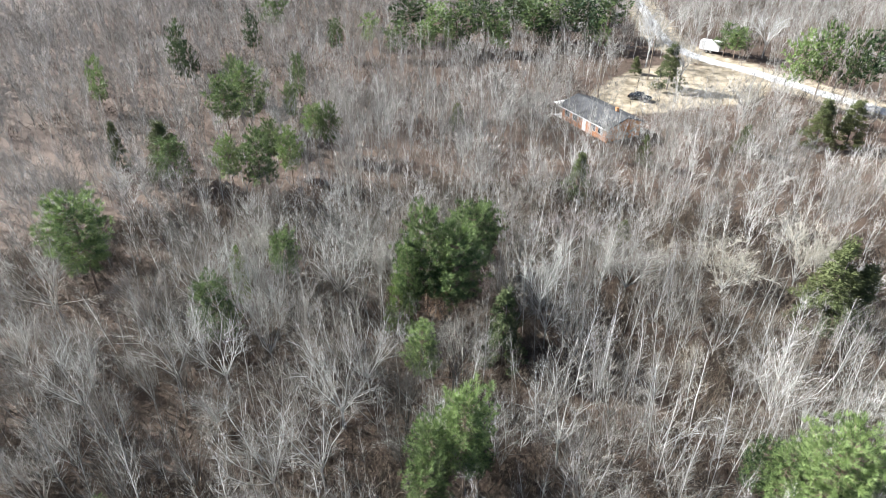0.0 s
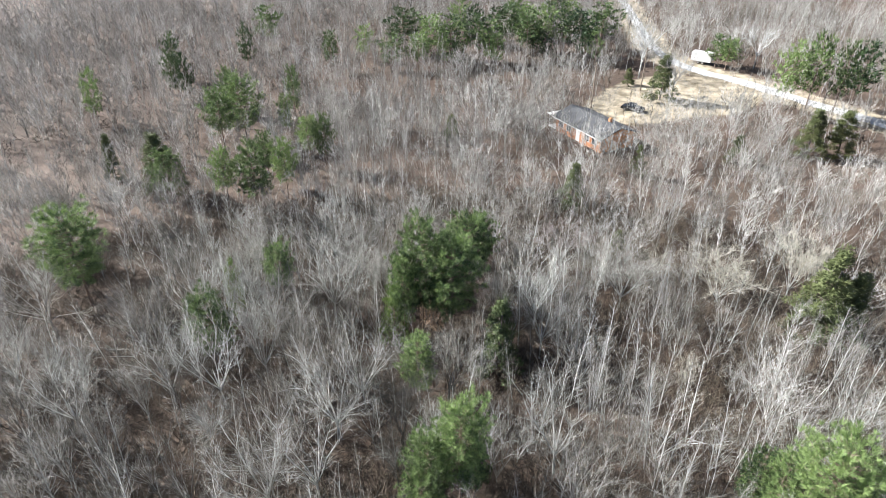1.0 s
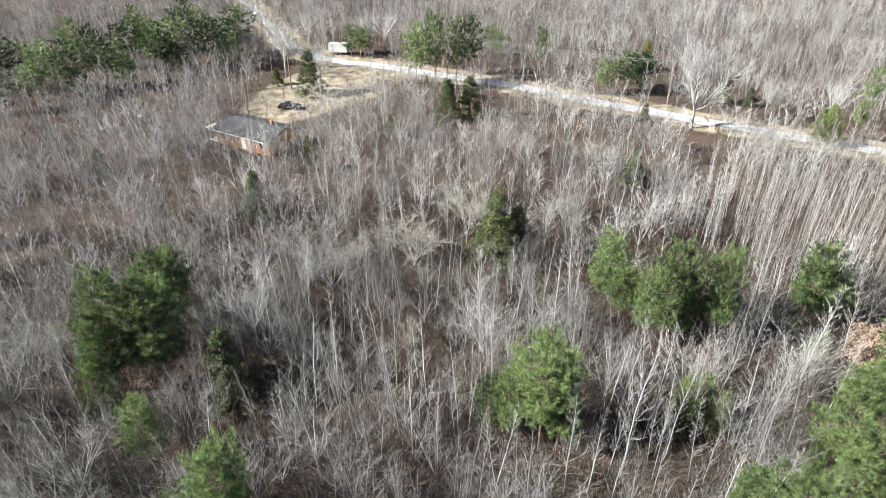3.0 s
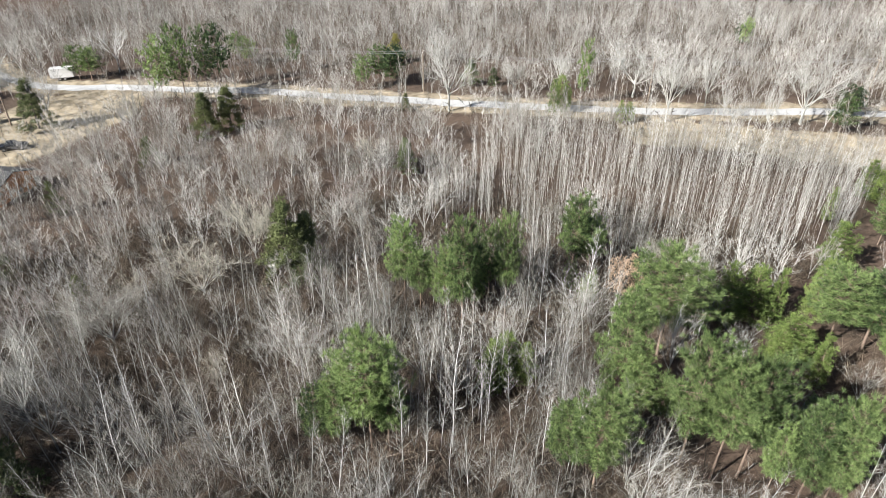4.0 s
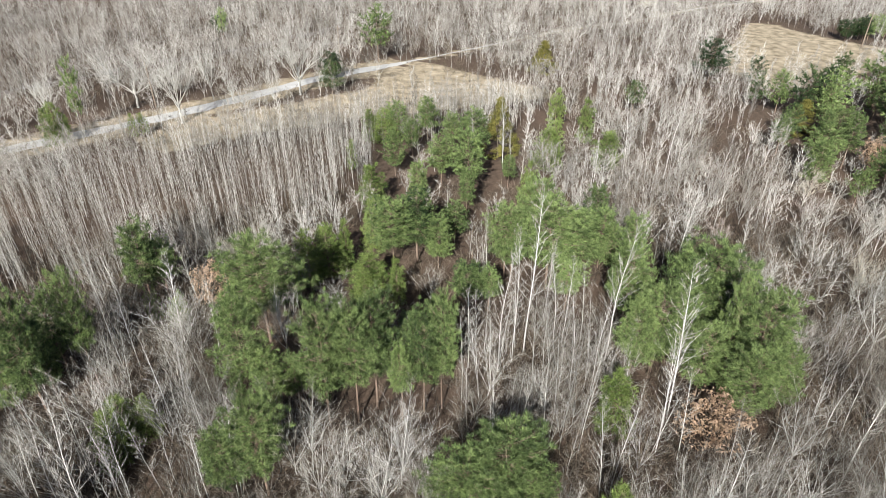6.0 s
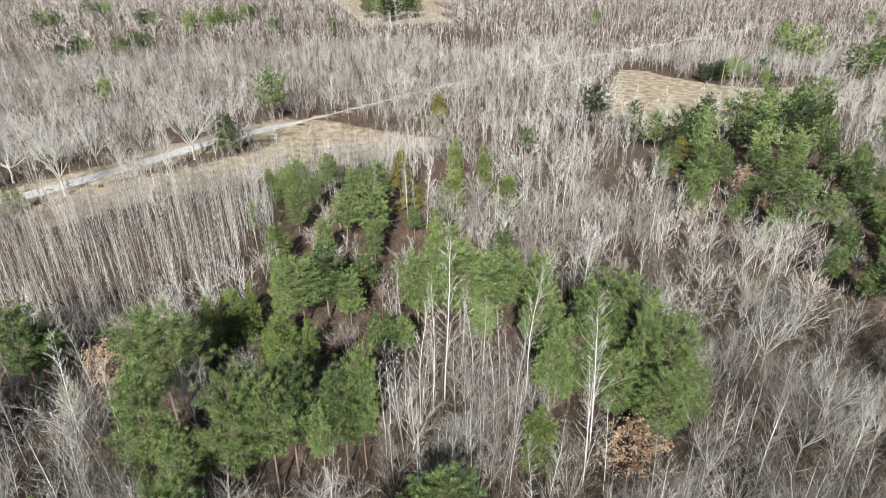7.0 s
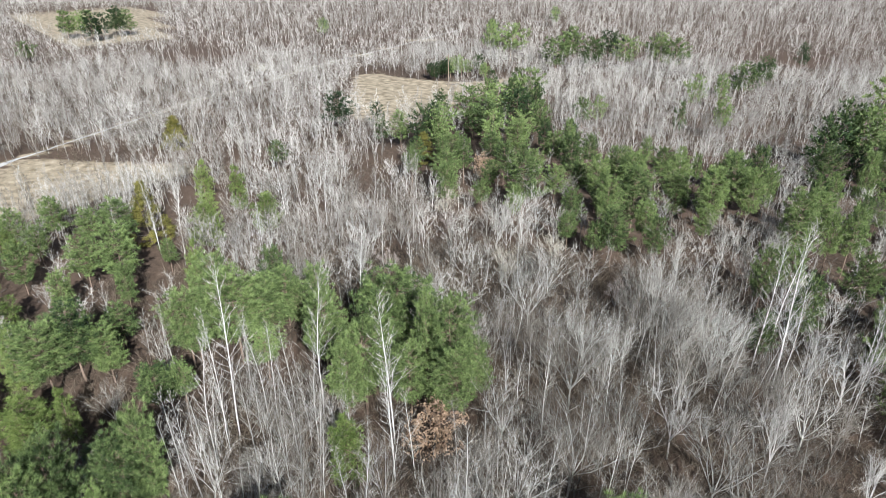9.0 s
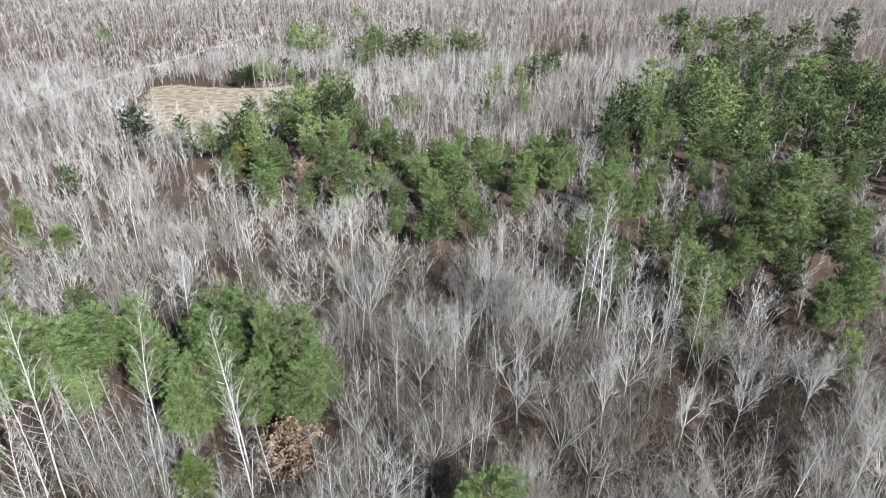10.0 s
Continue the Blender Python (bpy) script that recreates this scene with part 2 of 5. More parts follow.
straw.color_ramp.elements[0].color, straw.color_ramp.elements[1].color = (0.18, 0.148, 0.098, 1), (0.46, 0.39, 0.285, 1)
l.new(gn2.outputs["Fac"], straw.inputs[0])
su = n.new("ShaderNodeMath")
su.operation = "ADD"
l.new(at_node.outputs["Fac"], su.inputs[0])
l.new(gn.outputs["Fac"], su.inputs[1])
mr = n.new("ShaderNodeMapRange")
mr.inputs["From Min"].default_value, mr.inputs["From Max"].default_value = 0.82, 1.1
l.new(su.outputs[0], mr.inputs["Value"])
gm = n.new("ShaderNodeMix")
gm.data_type = "RGBA"
l.new(mr.outputs[0], gm.inputs["Factor"])
l.new(litter, gm.inputs["A"])
l.new(straw.outputs[0], gm.inputs["B"])
l.new(gm.outputs["Result"], bsdf.inputs["Base Color"])
ground_mesh.materials.append(GROUND)
ground = tagged(new("ground", ground_mesh), "forest floor of brown leaf litter with straw-coloured grass clearings", "ground", kind="structure")


def ribbon(line, half, lift, seed):
    """A road of the given half width along a line, cambered, with uneven edges."""
    r = np.random.default_rng(seed)
    t = np.gradient(line, axis=0)
    t /= np.linalg.norm(t, axis=1)[:, None]
    nrm = np.stack([-t[:, 1], t[:, 0]], 1)
    cols = []
    for k, u in enumerate((-1, -0.7, 0, 0.7, 1)):
        w = half * u + (r.normal(0, 0.18, len(line)) if abs(u) == 1 else 0)
        z = lift + 0.10 * (1 - u * u)
        cols.append(np.concatenate([line + nrm * np.reshape(w, (-1, 1)) * np.ones((len(line), 1)), np.full((len(line), 1), z)], 1))
    v = np.stack(cols, 1).reshape(-1, 3)
    f = []
    for j in range(len(line) - 1):
        for k in range(4):
            q = j * 5 + k
            f += [(q, q + 1, q + 6), (q, q + 6, q + 5)]
    return v, f


rv, rf = ribbon(ROAD_LINE, ROAD_HALF, 0.03, 3)
tagged(new("road", mesh_from("road", rv, rf, [GRAVEL])), "pale grey gravel road with uneven edges through the woods", "road", kind="structure")


# ---- trees ----
class Wood:
    """Collects tubes, twigs and leaves as triangles, with a slot for bark (0) and one for fine twigs or needles (1)."""

    def __init__(self, seed):
        self.r = np.random.default_rng(seed)
        self.v, self.f, self.m, self.n = [], [], [], 0

    def add(self, v, f, slot):
        self.v.append(np.asarray(v, float).reshape(-1, 3))
        self.f.append(np.asarray(f, int).reshape(-1, 3) + self.n)
        self.m.append(np.full(len(self.f[-1]), slot))
        self.n += len(self.v[-1])

    def tube(self, pts, radii, sides=4, slot=0):
        pts = np.asarray(pts, float)
        d = pts[-1] - pts[0]
        d = d / (np.linalg.norm(d) + 1e-9)
        u = np.cross(d, (0.31, 0.9, 0.2) if abs(d[2]) > 0.7 else (0, 0, 1.0))
        u /= np.linalg.norm(u) + 1e-9
        w = np.cross(d, u)
        a = np.arange(sides) * 2 * np.pi / sides
        ring = np.cos(a)[:, None] * u + np.sin(a)[:, None] * w
        k = len(pts)
        v = [pts[j] + ring * radii[j] for j in range(k - 1)] + [pts[-1:]]
        f = []
        for j in range(k - 2):
            for s in range(sides):
                p, q = j * sides + s, j * sides + (s + 1) % sides
                f += [(p, q, q + sides), (p, q + sides, p + sides)]
        tip = (k - 1) * sides
        f += [((k - 2) * sides + s, (k - 2) * sides + (s + 1) % sides, tip) for s in range(sides)]
        self.add(np.concatenate(v), f, slot)

    def blades(self, base, tip, width, slot=1, face=None):
        """Many flat thin blades at once, from base to tip, turned at random or to a side."""
        base, tip = np.asarray(base, float).reshape(-1, 3), np.asarray(tip, float).reshape(-1, 3)
        side = np.cross(tip - base, self.r.normal(size=base.shape) if face is None else face)
        side *= (np.asarray(width) / 2 / (np.linalg.norm(side, axis=1) + 1e-9)).reshape(-1, 1)
        k = len(base)
        v = np.stack([base - side, base + side, tip], 1).reshape(-1, 3)
        self.add(v, np.arange(3 * k).reshape(-1, 3), slot)

    def path(self, p, d, length, steps, wander=0.15, lift=0.0):
        """A bending line from p along d."""
        pts, d = [np.asarray(p, float)], np.asarray(d, float)
        for _ in range(steps):
            d = d + self.r.normal(0, wander, 3) + np.array((0, 0, lift))
            d = d / np.linalg.norm(d)
            pts.append(pts[-1] + d * length / steps)
        return np.array(pts), d

    def aim(self, d, angle):
        """A direction at that angle (radians) off d, on a random side."""
        d = np.asarray(d, float) / np.linalg.norm(d)
        s = self.r.normal(size=3)
        s -= d * (s @ d)
        s /= np.linalg.norm(s) + 1e-9
        return d * math.cos(angle) + s * math.sin(angle)

    def twigs(self, pts, d, count, length, width, angle=0.7, slot=1, lift=0.25):
        """Fine twigs along a branch."""
        r = self.r
        u = r.uniform(0.15, 1.0, count) * (len(pts) - 1)
        i = np.minimum(u.astype(int), len(pts) - 2)
        base = pts[i] + (pts[i + 1] - pts[i]) * (u - i)[:, None]
        way = np.asarray(d)[None] * math.cos(angle) + r.normal(0, 0.55, (count, 3)) * math.sin(angle) * 1.4
        way[:, 2] += lift
        way /= np.linalg.norm(way, axis=1)[:, None]
        ln = length * r.uniform(0.5, 1.2, count)
        self.blades(base, base + way * ln[:, None], width * r.uniform(0.7, 1.2, count), slot)
        return base, way, ln

    def arrays(self):
        return np.concatenate(self.v), np.concatenate(self.f), np.concatenate(self.m)


def pole_tree(seed, h=11.0, r=0.10, branches=26, twigs=5, lo=0.3, spread_=0.20, width=0.030, sides=5, simple=False, tw=1.0, wide=(0.4, 0.8)):
    """A slender straight young hardwood with short rising branches."""
    w = Wood(seed)
    lean = w.r.normal(0, 0.03, 2)
    pts, _ = w.path((0, 0, -0.3), (lean[0], lean[1], 1), h + 0.3, 3 if simple == 1 else 2 if simple else 6, 0.03)
    w.tube(pts, np.linspace(r, r * 0.15, len(pts)), 3 if simple else sides, 0)
    for k in range(branches):
        u = lo + (0.97 - lo) * (k + w.r.random()) / branches
        q = u * (len(pts) - 1)
        i = min(int(q), len(pts) - 2)
        p = pts[i] + (pts[i + 1] - pts[i]) * (q - i)
        ang, az = w.r.uniform(*wide), w.r.uniform(0, 2 * np.pi)
        d = (math.sin(ang) * math.cos(az), math.sin(ang) * math.sin(az), math.cos(ang))
        ln = h * spread_ * (1.0 - u) ** 0.6 * w.r.uniform(0.7, 1.3) + 0.35
        if simple:
            bp = np.array([p, p + np.array(d) * ln])
            w.tube(bp, (max(r * 0.3, width * 0.6) * (1.15 - u), 0), 3, 0) if simple == 1 else w.blades(bp[:1], bp[1:], width * 0.8, 0)
            dd = np.array(d)
        else:
            bp, dd = w.path(p, d, ln, 2, 0.08, 0.12)
            w.tube(bp, (r * 0.3 * (1.2 - u), r * 0.2 * (1.2 - u), 0), 3, 0)
        if twigs:
            w.twigs(bp, dd, twigs, 0.85 * tw * (0.6 + 0.6 * (1 - u)), width, 0.55, lift=0.45)
    return w.arrays()


def limb_tree(seed, h=12.0, r=0.20, limbs=5, trunk=0.3, open_=0.75, subs=5, twigs=9, width=0.032, crook=0.16, third=3, stems=1, simple=False, lift=0.06, stout=1.0):
    """A hardwood whose trunk divides into spreading or rising limbs."""
    w = Wood(seed)
    for s in range(stems):
        base = (0, 0, -0.3) if stems == 1 else (*w.r.normal(0, 0.25, 2), -0.3)
        lean = w.r.normal(0, 0.05 if stems == 1 else 0.22, 2)
        tp, td = w.path(base, (lean[0], lean[1], 1), h * trunk + 0.3, 2 if simple else 3, 0.05)
        w.tube(np.vstack([tp, tp[-1] + td * h * 0.25]), np.append(np.linspace(r, r * 0.72, len(tp)), 0), 3 if simple else 6, 0)
        for k in range(limbs):
            az = 2 * np.pi * (k + w.r.uniform(-0.3, 0.3)) / limbs
            ang = open_ * w.r.uniform(0.35, 1.15)
            d = (math.sin(ang) * math.cos(az), math.sin(ang) * math.sin(az), math.cos(ang))
            p = tp[-1] - td * h * trunk * w.r.uniform(0, 0.3)
            ln = h * (1 - trunk) * w.r.uniform(0.8, 1.05) * (1.0 if ang < 0.8 else 0.85)
            lp, ld = w.path(p, d, ln, 2 if simple else 4, crook, lift)
            lr = r * 0.5
            w.tube(lp, np.linspace(lr, lr * 0.1, len(lp)), 3 if simple else 4, 0)
            for j in range(subs):
                u = w.r.uniform(0.25, 1.0) * (len(lp) - 1)
                i = min(int(u), len(lp) - 2)
                q = lp[i] + (lp[i + 1] - lp[i]) * (u - i)
                here = lp[i + 1] - lp[i]
                sd = w.aim(here, w.r.uniform(0.4, 0.95)) + np.array((0, 0, 0.15))
                sl = ln * w.r.uniform(0.28, 0.5)
                if simple:
                    sp, sdd = np.array([q, q + sd * sl]), sd
                    w.blades(sp[:1], sp[1:], lr * 0.75, 0)
                else:
                    sp, sdd = w.path(q, sd, sl, 2, crook, lift)
                    w.tube(sp, (lr * 0.26 * stout, lr * 0.18 * stout, 0), 3, 0)
                for m in range(third):
                    t3 = sp[-1] + (sp[0] - sp[-1]) * w.r.uniform(0, 0.7)
                    d3 = w.aim(sdd, w.r.uniform(0.4, 0.9)) + np.array((0, 0, 0.15))
                    l3 = sl * w.r.uniform(0.35, 0.6)
                    p3 = np.array([t3, t3 + d3 * l3])
                    w.tube(np.array([p3[0], p3[0] * 0.5 + p3[1] * 0.5 + w.r.normal(0, 0.05, 3), p3[1]])[[0, 2]], (lr * 0.11 * stout, 0), 3, 0)
                    w.twigs(p3, d3, twigs // 2, l3 * 0.7 + 0.2, width, 0.7)
                w.twigs(sp, sdd, twigs, sl * 0.45 + 0.2, width, 0.7)
    return w.arrays()


def shrub(seed, h=2.6, stems=7, twigs=5, width=0.028):
    """A tangle of bare stems."""
    w = Wood(seed)
    for _ in range(stems):
        az, ang = w.r.uniform(0, 2 * np.pi), w.r.uniform(0.1, 0.75)
        d = (math.sin(ang) * math.cos(az), math.sin(ang) * math.sin(az), math.cos(ang))
        bp, dd = w.path((*w.r.normal(0, 0.35, 2), -0.1), d, h * w.r.uniform(0.6, 1.1), 2, 0.2, -0.05)
        w.blades(bp[:2], bp[1:], 0.05)
        w.twigs(bp, dd, twigs, 0.9, width, 0.9)
    return w.arrays()


def clumps(w, centres, out, radius, blades, length, width, up=0.3):
    """Lumps of short needles or scales round each centre."""
    k = len(centres) * blades
    ball = w.r.normal(size=(k, 3))
    ball *= (np.cbrt(w.r.random(k)) / np.linalg.norm(ball, axis=1))[:, None]
    size = np.repeat(radius * w.r.uniform(0.7, 1.25, len(centres)), blades)
    base = np.repeat(centres, blades, 0) + ball * size[:, None] * np.array((1.0, 1.0, 0.75))
    face = ball * 0.8 + np.repeat(out, blades, 0) * 0.9 + w.r.normal(0, 0.38, (k, 3))
    way = ball * 0.5 + np.repeat(out, blades, 0) * 0.3 + w.r.normal(0, 0.75, (k, 3))
    way[:, 2] += up
    way /= np.linalg.norm(way, axis=1)[:, None]
    ln = length * w.r.uniform(0.6, 1.2, k)
    w.blades(base, base + way * ln[:, None], width * w.r.uniform(0.7, 1.2, k), 1, face)


def evergreen(seed, h, rad, crown, count, blades, length, width, clump, top=1.0, low=0.55, sides=6, limbs=26, inner=0.45):
    """A conifer: straight trunk, limbs and an uneven crown of needle clumps. top shapes the tip: 1 is round, less is pointed."""
    w = Wood(seed)
    pts, _ = w.path((0, 0, -0.3), (0, 0, 1), h * 0.97 + 0.3, 4, 0.02)
    w.tube(pts, np.linspace(h * 0.0125, 0.03, len(pts)), sides, 0)
    u = (np.arange(count) + w.r.random(count)) / count
    u = 1 - (1 - u) ** 0.85
    az = w.r.uniform(0, 2 * np.pi, count)
    ph = w.r.uniform(0, 6.28, 3)
    lobe = 1 + 0.2 * np.sin(2 * az + ph[0] + 4 * u) + 0.17 * np.sin(3 * az + ph[1] - 7 * u) + 0.1 * np.sin(9 * u + ph[2])
    prof = np.minimum(1, low + 2.2 * (1 - low) * u) * np.maximum(0.04, 1 - u ** (2.2 * top)) ** (0.6 if top > 0.7 else 0.85)
    rr = rad * prof * lobe * (inner + (1 - inner) * np.sqrt(w.r.random(count)))
    z = h * (1 - crown) + (h * crown - clump * 0.7) * u
    c = np.stack([rr * np.cos(az), rr * np.sin(az), z], 1)
    out = np.stack([np.cos(az) * 0.8, np.sin(az) * 0.8, 0.2 + 0.6 * u], 1)
    clumps(w, c, out, clump, blades, length, width)
    for j in range(0, count, max(1, count // limbs)):
        foot = np.array((0, 0, max(h * (1 - crown) * 0.9, z[j] - rr[j] * 0.35)))
        w.tube(np.array([foot, c[j]]), (h * 0.0035, 0), 3, 0)
    if crown < 0.8:
        for j in range(5):
            a_, zz = w.r.uniform(0, 6.28), h * (1 - crown) * w.r.uniform(0.55, 0.98)
            e_ = rad * w.r.uniform(0.25, 0.55)
            w.tube(np.array([(0, 0, zz), (e_ * math.cos(a_), e_ * math.sin(a_), zz + 0.1)]), (0.03, 0), 3, 0)
    return w.arrays()


def pine(seed, h, rad, crown, levels, per, tufts, blades, length, width, pointed=0.0, sides=6, dead=9):
    """A pine: straight trunk, rising limbs in uneven whorls, and a tuft of needles on every shoot. pointed: 0 is a round top, 1 a spire."""
    w = Wood(seed)
    q = w.r
    pts, _ = w.path((0, 0, -0.3), (0, 0, 1), h * 0.97 + 0.3, 5, 0.015)
    w.tube(pts, np.linspace(h * 0.0115, 0.03, len(pts)), sides, 0)
    ph = q.uniform(0, 6.28, 3)
    spots, ways = [], []
    for i in range(levels):
        u = min((i + q.uniform(0.1, 0.9)) / levels, 0.985)
        z = h * (1 - crown) + h * crown * 0.95 * u
        round_ = math.sqrt(max(0.0, 1 - ((u - 0.32) / 0.7) ** 2)) if u > 0.32 else 0.62 + 1.18 * u
        prof = round_ ** 0.75 * (1 - pointed) + min(1, 0.75 + u) * (1 - u) ** 0.8 * pointed
        spin = q.uniform(0, 6.28)
        for k in range(per if u < 0.8 else max(3, per - 2)):
            az = spin + (k + q.uniform(-0.3, 0.3)) * 2 * math.pi / per
            lobe = 1 + 0.22 * math.sin(2 * az + ph[0] + 3 * u) + 0.16 * math.sin(3 * az + ph[1] - 6 * u)
            ln = rad * prof * lobe * q.uniform(0.72, 1.12) + 0.2
            rise = -0.12 + 0.95 * u * u + q.normal(0, 0.12)
            d = np.array((math.cos(az) * math.cos(rise), math.sin(az) * math.cos(rise), math.sin(rise)))
            foot = np.array((0, 0, z - 0.25 * ln * u))
            tip = foot + d * ln + np.array((0, 0, 0.22 * ln))
            mid = foot + d * ln * 0.55
            w.tube(np.array([foot, mid, tip]), (0.012 + 0.011 * ln, 0.010 + 0.006 * ln, 0), 3, 0)
            m = max(2, int(round(tufts * (0.35 + 0.65 * ln / rad))))
            e = np.linspace(0.42, 1.0, m) + q.uniform(-0.06, 0.06, m)
            along = np.where(e[:, None] < 0.55, foot + (mid - foot) * (e[:, None] / 0.55), mid + (tip - mid) * ((e[:, None] - 0.55) / 0.45))
            side = np.array((-d[1], d[0], 0.0))
            reach = ln * 0.45 * (1.2 - e) + 0.15
            along = along + side * (q.uniform(-1, 1, m) * reach)[:, None] + np.stack([np.zeros(m), np.zeros(m), q.uniform(-0.1, 0.3, m)], 1)
            spots.append(along)
            ways.append(np.repeat((d * 0.7 + np.array((0, 0, 0.75)))[None], m, 0))
    spots, ways = np.concatenate(spots), np.concatenate(ways)
    k = len(spots) * blades
    fan = q.normal(0, 0.58, (k, 3))
    way = np.repeat(ways, blades, 0) * 0.8 + fan
    way /= np.linalg.norm(way, axis=1)[:, None]
    size = np.repeat(q.uniform(0.75, 1.3, len(spots)), blades)
    at = np.repeat(spots, blades, 0) + fan * 0.10 * length / 0.3
    face = np.array((0, 0, 0.55)) + np.repeat(ways, blades, 0) * 0.5 + q.normal(0, 0.5, (k, 3))
    w.blades(at, at + way * (length * size * q.uniform(0.7, 1.15, k))[:, None], width * q.uniform(0.7, 1.2, k), 1, face)
    for j in range(dead if crown < 0.85 else 0):
        a_, zz = q.uniform(0, 6.28), h * (1 - crown) * q.uniform(0.4, 1.0)
        e_ = rad * q.uniform(0.25, 0.7)
        w.tube(np.array([(0, 0, zz), (e_ * math.cos(a_), e_ * math.sin(a_), zz + q.uniform(-0.3, 0.25))]), (0.028, 0), 3, 0)
    return w.arrays()


def leafy_oak(seed, h=7.0):
    """A small oak that keeps its dead leaves."""
    v, f, m = limb_tree(seed, h, 0.12, 6, 0.25, 0.8, 4, 5, 0.03)
    w = Wood(seed + 1)
    r = w.r
    k = 3400
    rad = np.cbrt(r.random(k)) ** 0.7
    way = r.normal(size=(k, 3))
    way /= np.linalg.norm(way, axis=1)[:, None]
    c = way * rad[:, None] * np.array((2.5, 2.3, 2.7)) * (1 + 0.25 * np.sin(3 * np.arctan2(way[:, 1], way[:, 0]) + 5 * way[:, 2]))[:, None] + np.array((0, 0, h * 0.56))
    clump = np.sin(c[:, 0] * 2.6 + 1) + np.sin(c[:, 1] * 2.9) + np.sin(c[:, 2] * 2.3 + 2)
    c = c[clump > -0.1]
    e = r.normal(size=c.shape)
    e /= np.linalg.norm(e, axis=1)[:, None]
    w.blades(c, c + e * 0.24, 0.2, 1)
    v2, f2, m2 = w.arrays()
    keep = m == 0
    return np.concatenate([v, v2]), np.concatenate([f[keep], f2 + len(v)]), np.concatenate([m[keep], m2])


def split_mesh(name, arrays, slot, mat):
    """The mesh of one slot's triangles."""
    v, f, m = arrays
    f = f[m == slot]
    used, inv = np.unique(f, return_inverse=True)
    me = mesh_from(name, v[used], inv.reshape(-1, 3), [mat])
    # shoots differ in tone from one another
    cell = np.floor(v[used] / 0.42) @ np.array((12.9898, 78.233, 37.719))
    tone = np.modf(np.abs(np.sin(cell)) * 43758.5453)[0] - 0.5
    me.attributes.new("tone", "FLOAT", "POINT").data.foreach_set("value", tone.astype(np.float32))
    return me


def tree_kind(name, fine, arrays, bark, leaf, label, category, group):
    """A tree thing to copy: an Empty at its foot with trunk and crown."""
    top = tagged(new(name), label, category, group)
    for part_name, slot, mat in (("trunk", 0, bark), (fine, 1, leaf)):
        ob = new(part_name, split_mesh(part_name, arrays, slot, mat))
        ob.parent = top
    return top


class Grove:
    """Copies of one kind of tree; the first copy is the built one itself."""

    def __init__(self, kinds, h, rad, slim):
        self.kinds, self.h, self.rad, self.slim, self.used = kinds, h, rad, slim, set()

    def put(self, x, y, h, rad, r, label=""):
        k = int(r.integers(len(self.kinds))) if len(self.used) == len(self.kinds) else len(self.used)
        s = h / self.h[k] * r.uniform(0.8, 1.25) if self.slim else min(rad / self.rad[k], 1.5 * h / self.h[k])
        m = pose(x, y, float(relief(np.array(x), np.array(y))) - 0.05, 0, 0, r.uniform(0, 360)) @ Matrix.Diagonal((s, s, h / self.h[k], 1))
        ob = self.kinds[k]
        if k in self.used:
            ob = copy_thing(ob, m)
        else:
            ob.matrix_basis = m
            self.used.add(k)
        return tagged(ob, label) if label else ob


def extent(arrays):
    v = arrays[0]
    return float(v[:, 2].max()), float(np.percentile(np.hypot(v[:, 0], v[:, 1]), 98))


def grove(name, fine, list_, bark, leaf, label, category, group, slim=False):
    sizes = [extent(a_) for a_ in list_]
    return Grove([tree_kind(name, fine, a_, bark, leaf, label, category, group) for a_ in list_], [s[0] for s in sizes], [s[1] for s in sizes], slim)


PINE_LABEL = "green pine with rounded needle crown on a straight trunk"
near_pines = [pine(s, 14, 2.8, c, 19, 7, 6, 38, 0.40, 0.048) for s, c in ((11, 0.62), (12, 0.70), (13, 0.52), (14, 0.64), (15, 0.58))]
mid_pines = [pine(s, 13, 2.8, c, 15, 6, 6, 22, 0.46, 0.085, sides=5, dead=6) for s, c in ((21, 0.66), (22, 0.58), (23, 0.72), (24, 0.62))]
far_pines = [pine(s, 13, 2.8, c, 9, 5, 4, 8, 0.75, 0.32, sides=4, dead=0) for s, c in ((31, 0.7), (32, 0.62), (33, 0.76))]
young_pines = [pine(s, 8, 1.8, 0.93, 15, 6, 5, 24, 0.34, 0.055, 0.6, 5) for s in (41, 42, 43)]
g_pine_near = grove("pine_tree", "crown", near_pines, BARK_PINE, NEEDLE, PINE_LABEL, "pine tree", "pines")
g_pine_mid = grove("pine_tree", "crown", mid_pines, BARK_PINE, NEEDLE, PINE_LABEL, "pine tree", "pines")
g_young = grove("young_pine", "crown", young_pines, BARK_PINE, NEEDLE_YOUNG, "young bright green pine with a pointed crown", "pine tree", "pines")
g_cedar = grove("cedar_tree", "crown", [evergreen(s, 8, 2.2, 0.95, 90, 100, 0.24, 0.085, 0.40, 0.36, 0.85, 5, 16, 0.6) for s in (51, 52, 53)], BARK_DARK, CEDAR, "dark green cedar with dense conical foliage", "cedar tree", "cedars")
g_olive = grove("cedar_tree", "crown", [evergreen(s, 8, 2.2, 0.95, 90, 100, 0.24, 0.085, 0.40, 0.42, 0.9, 5, 16, 0.6) for s in (54, 55)], BARK_DARK, CEDAR_OLIVE, "yellow-olive cedar with dense winter foliage", "cedar tree", "cedars")

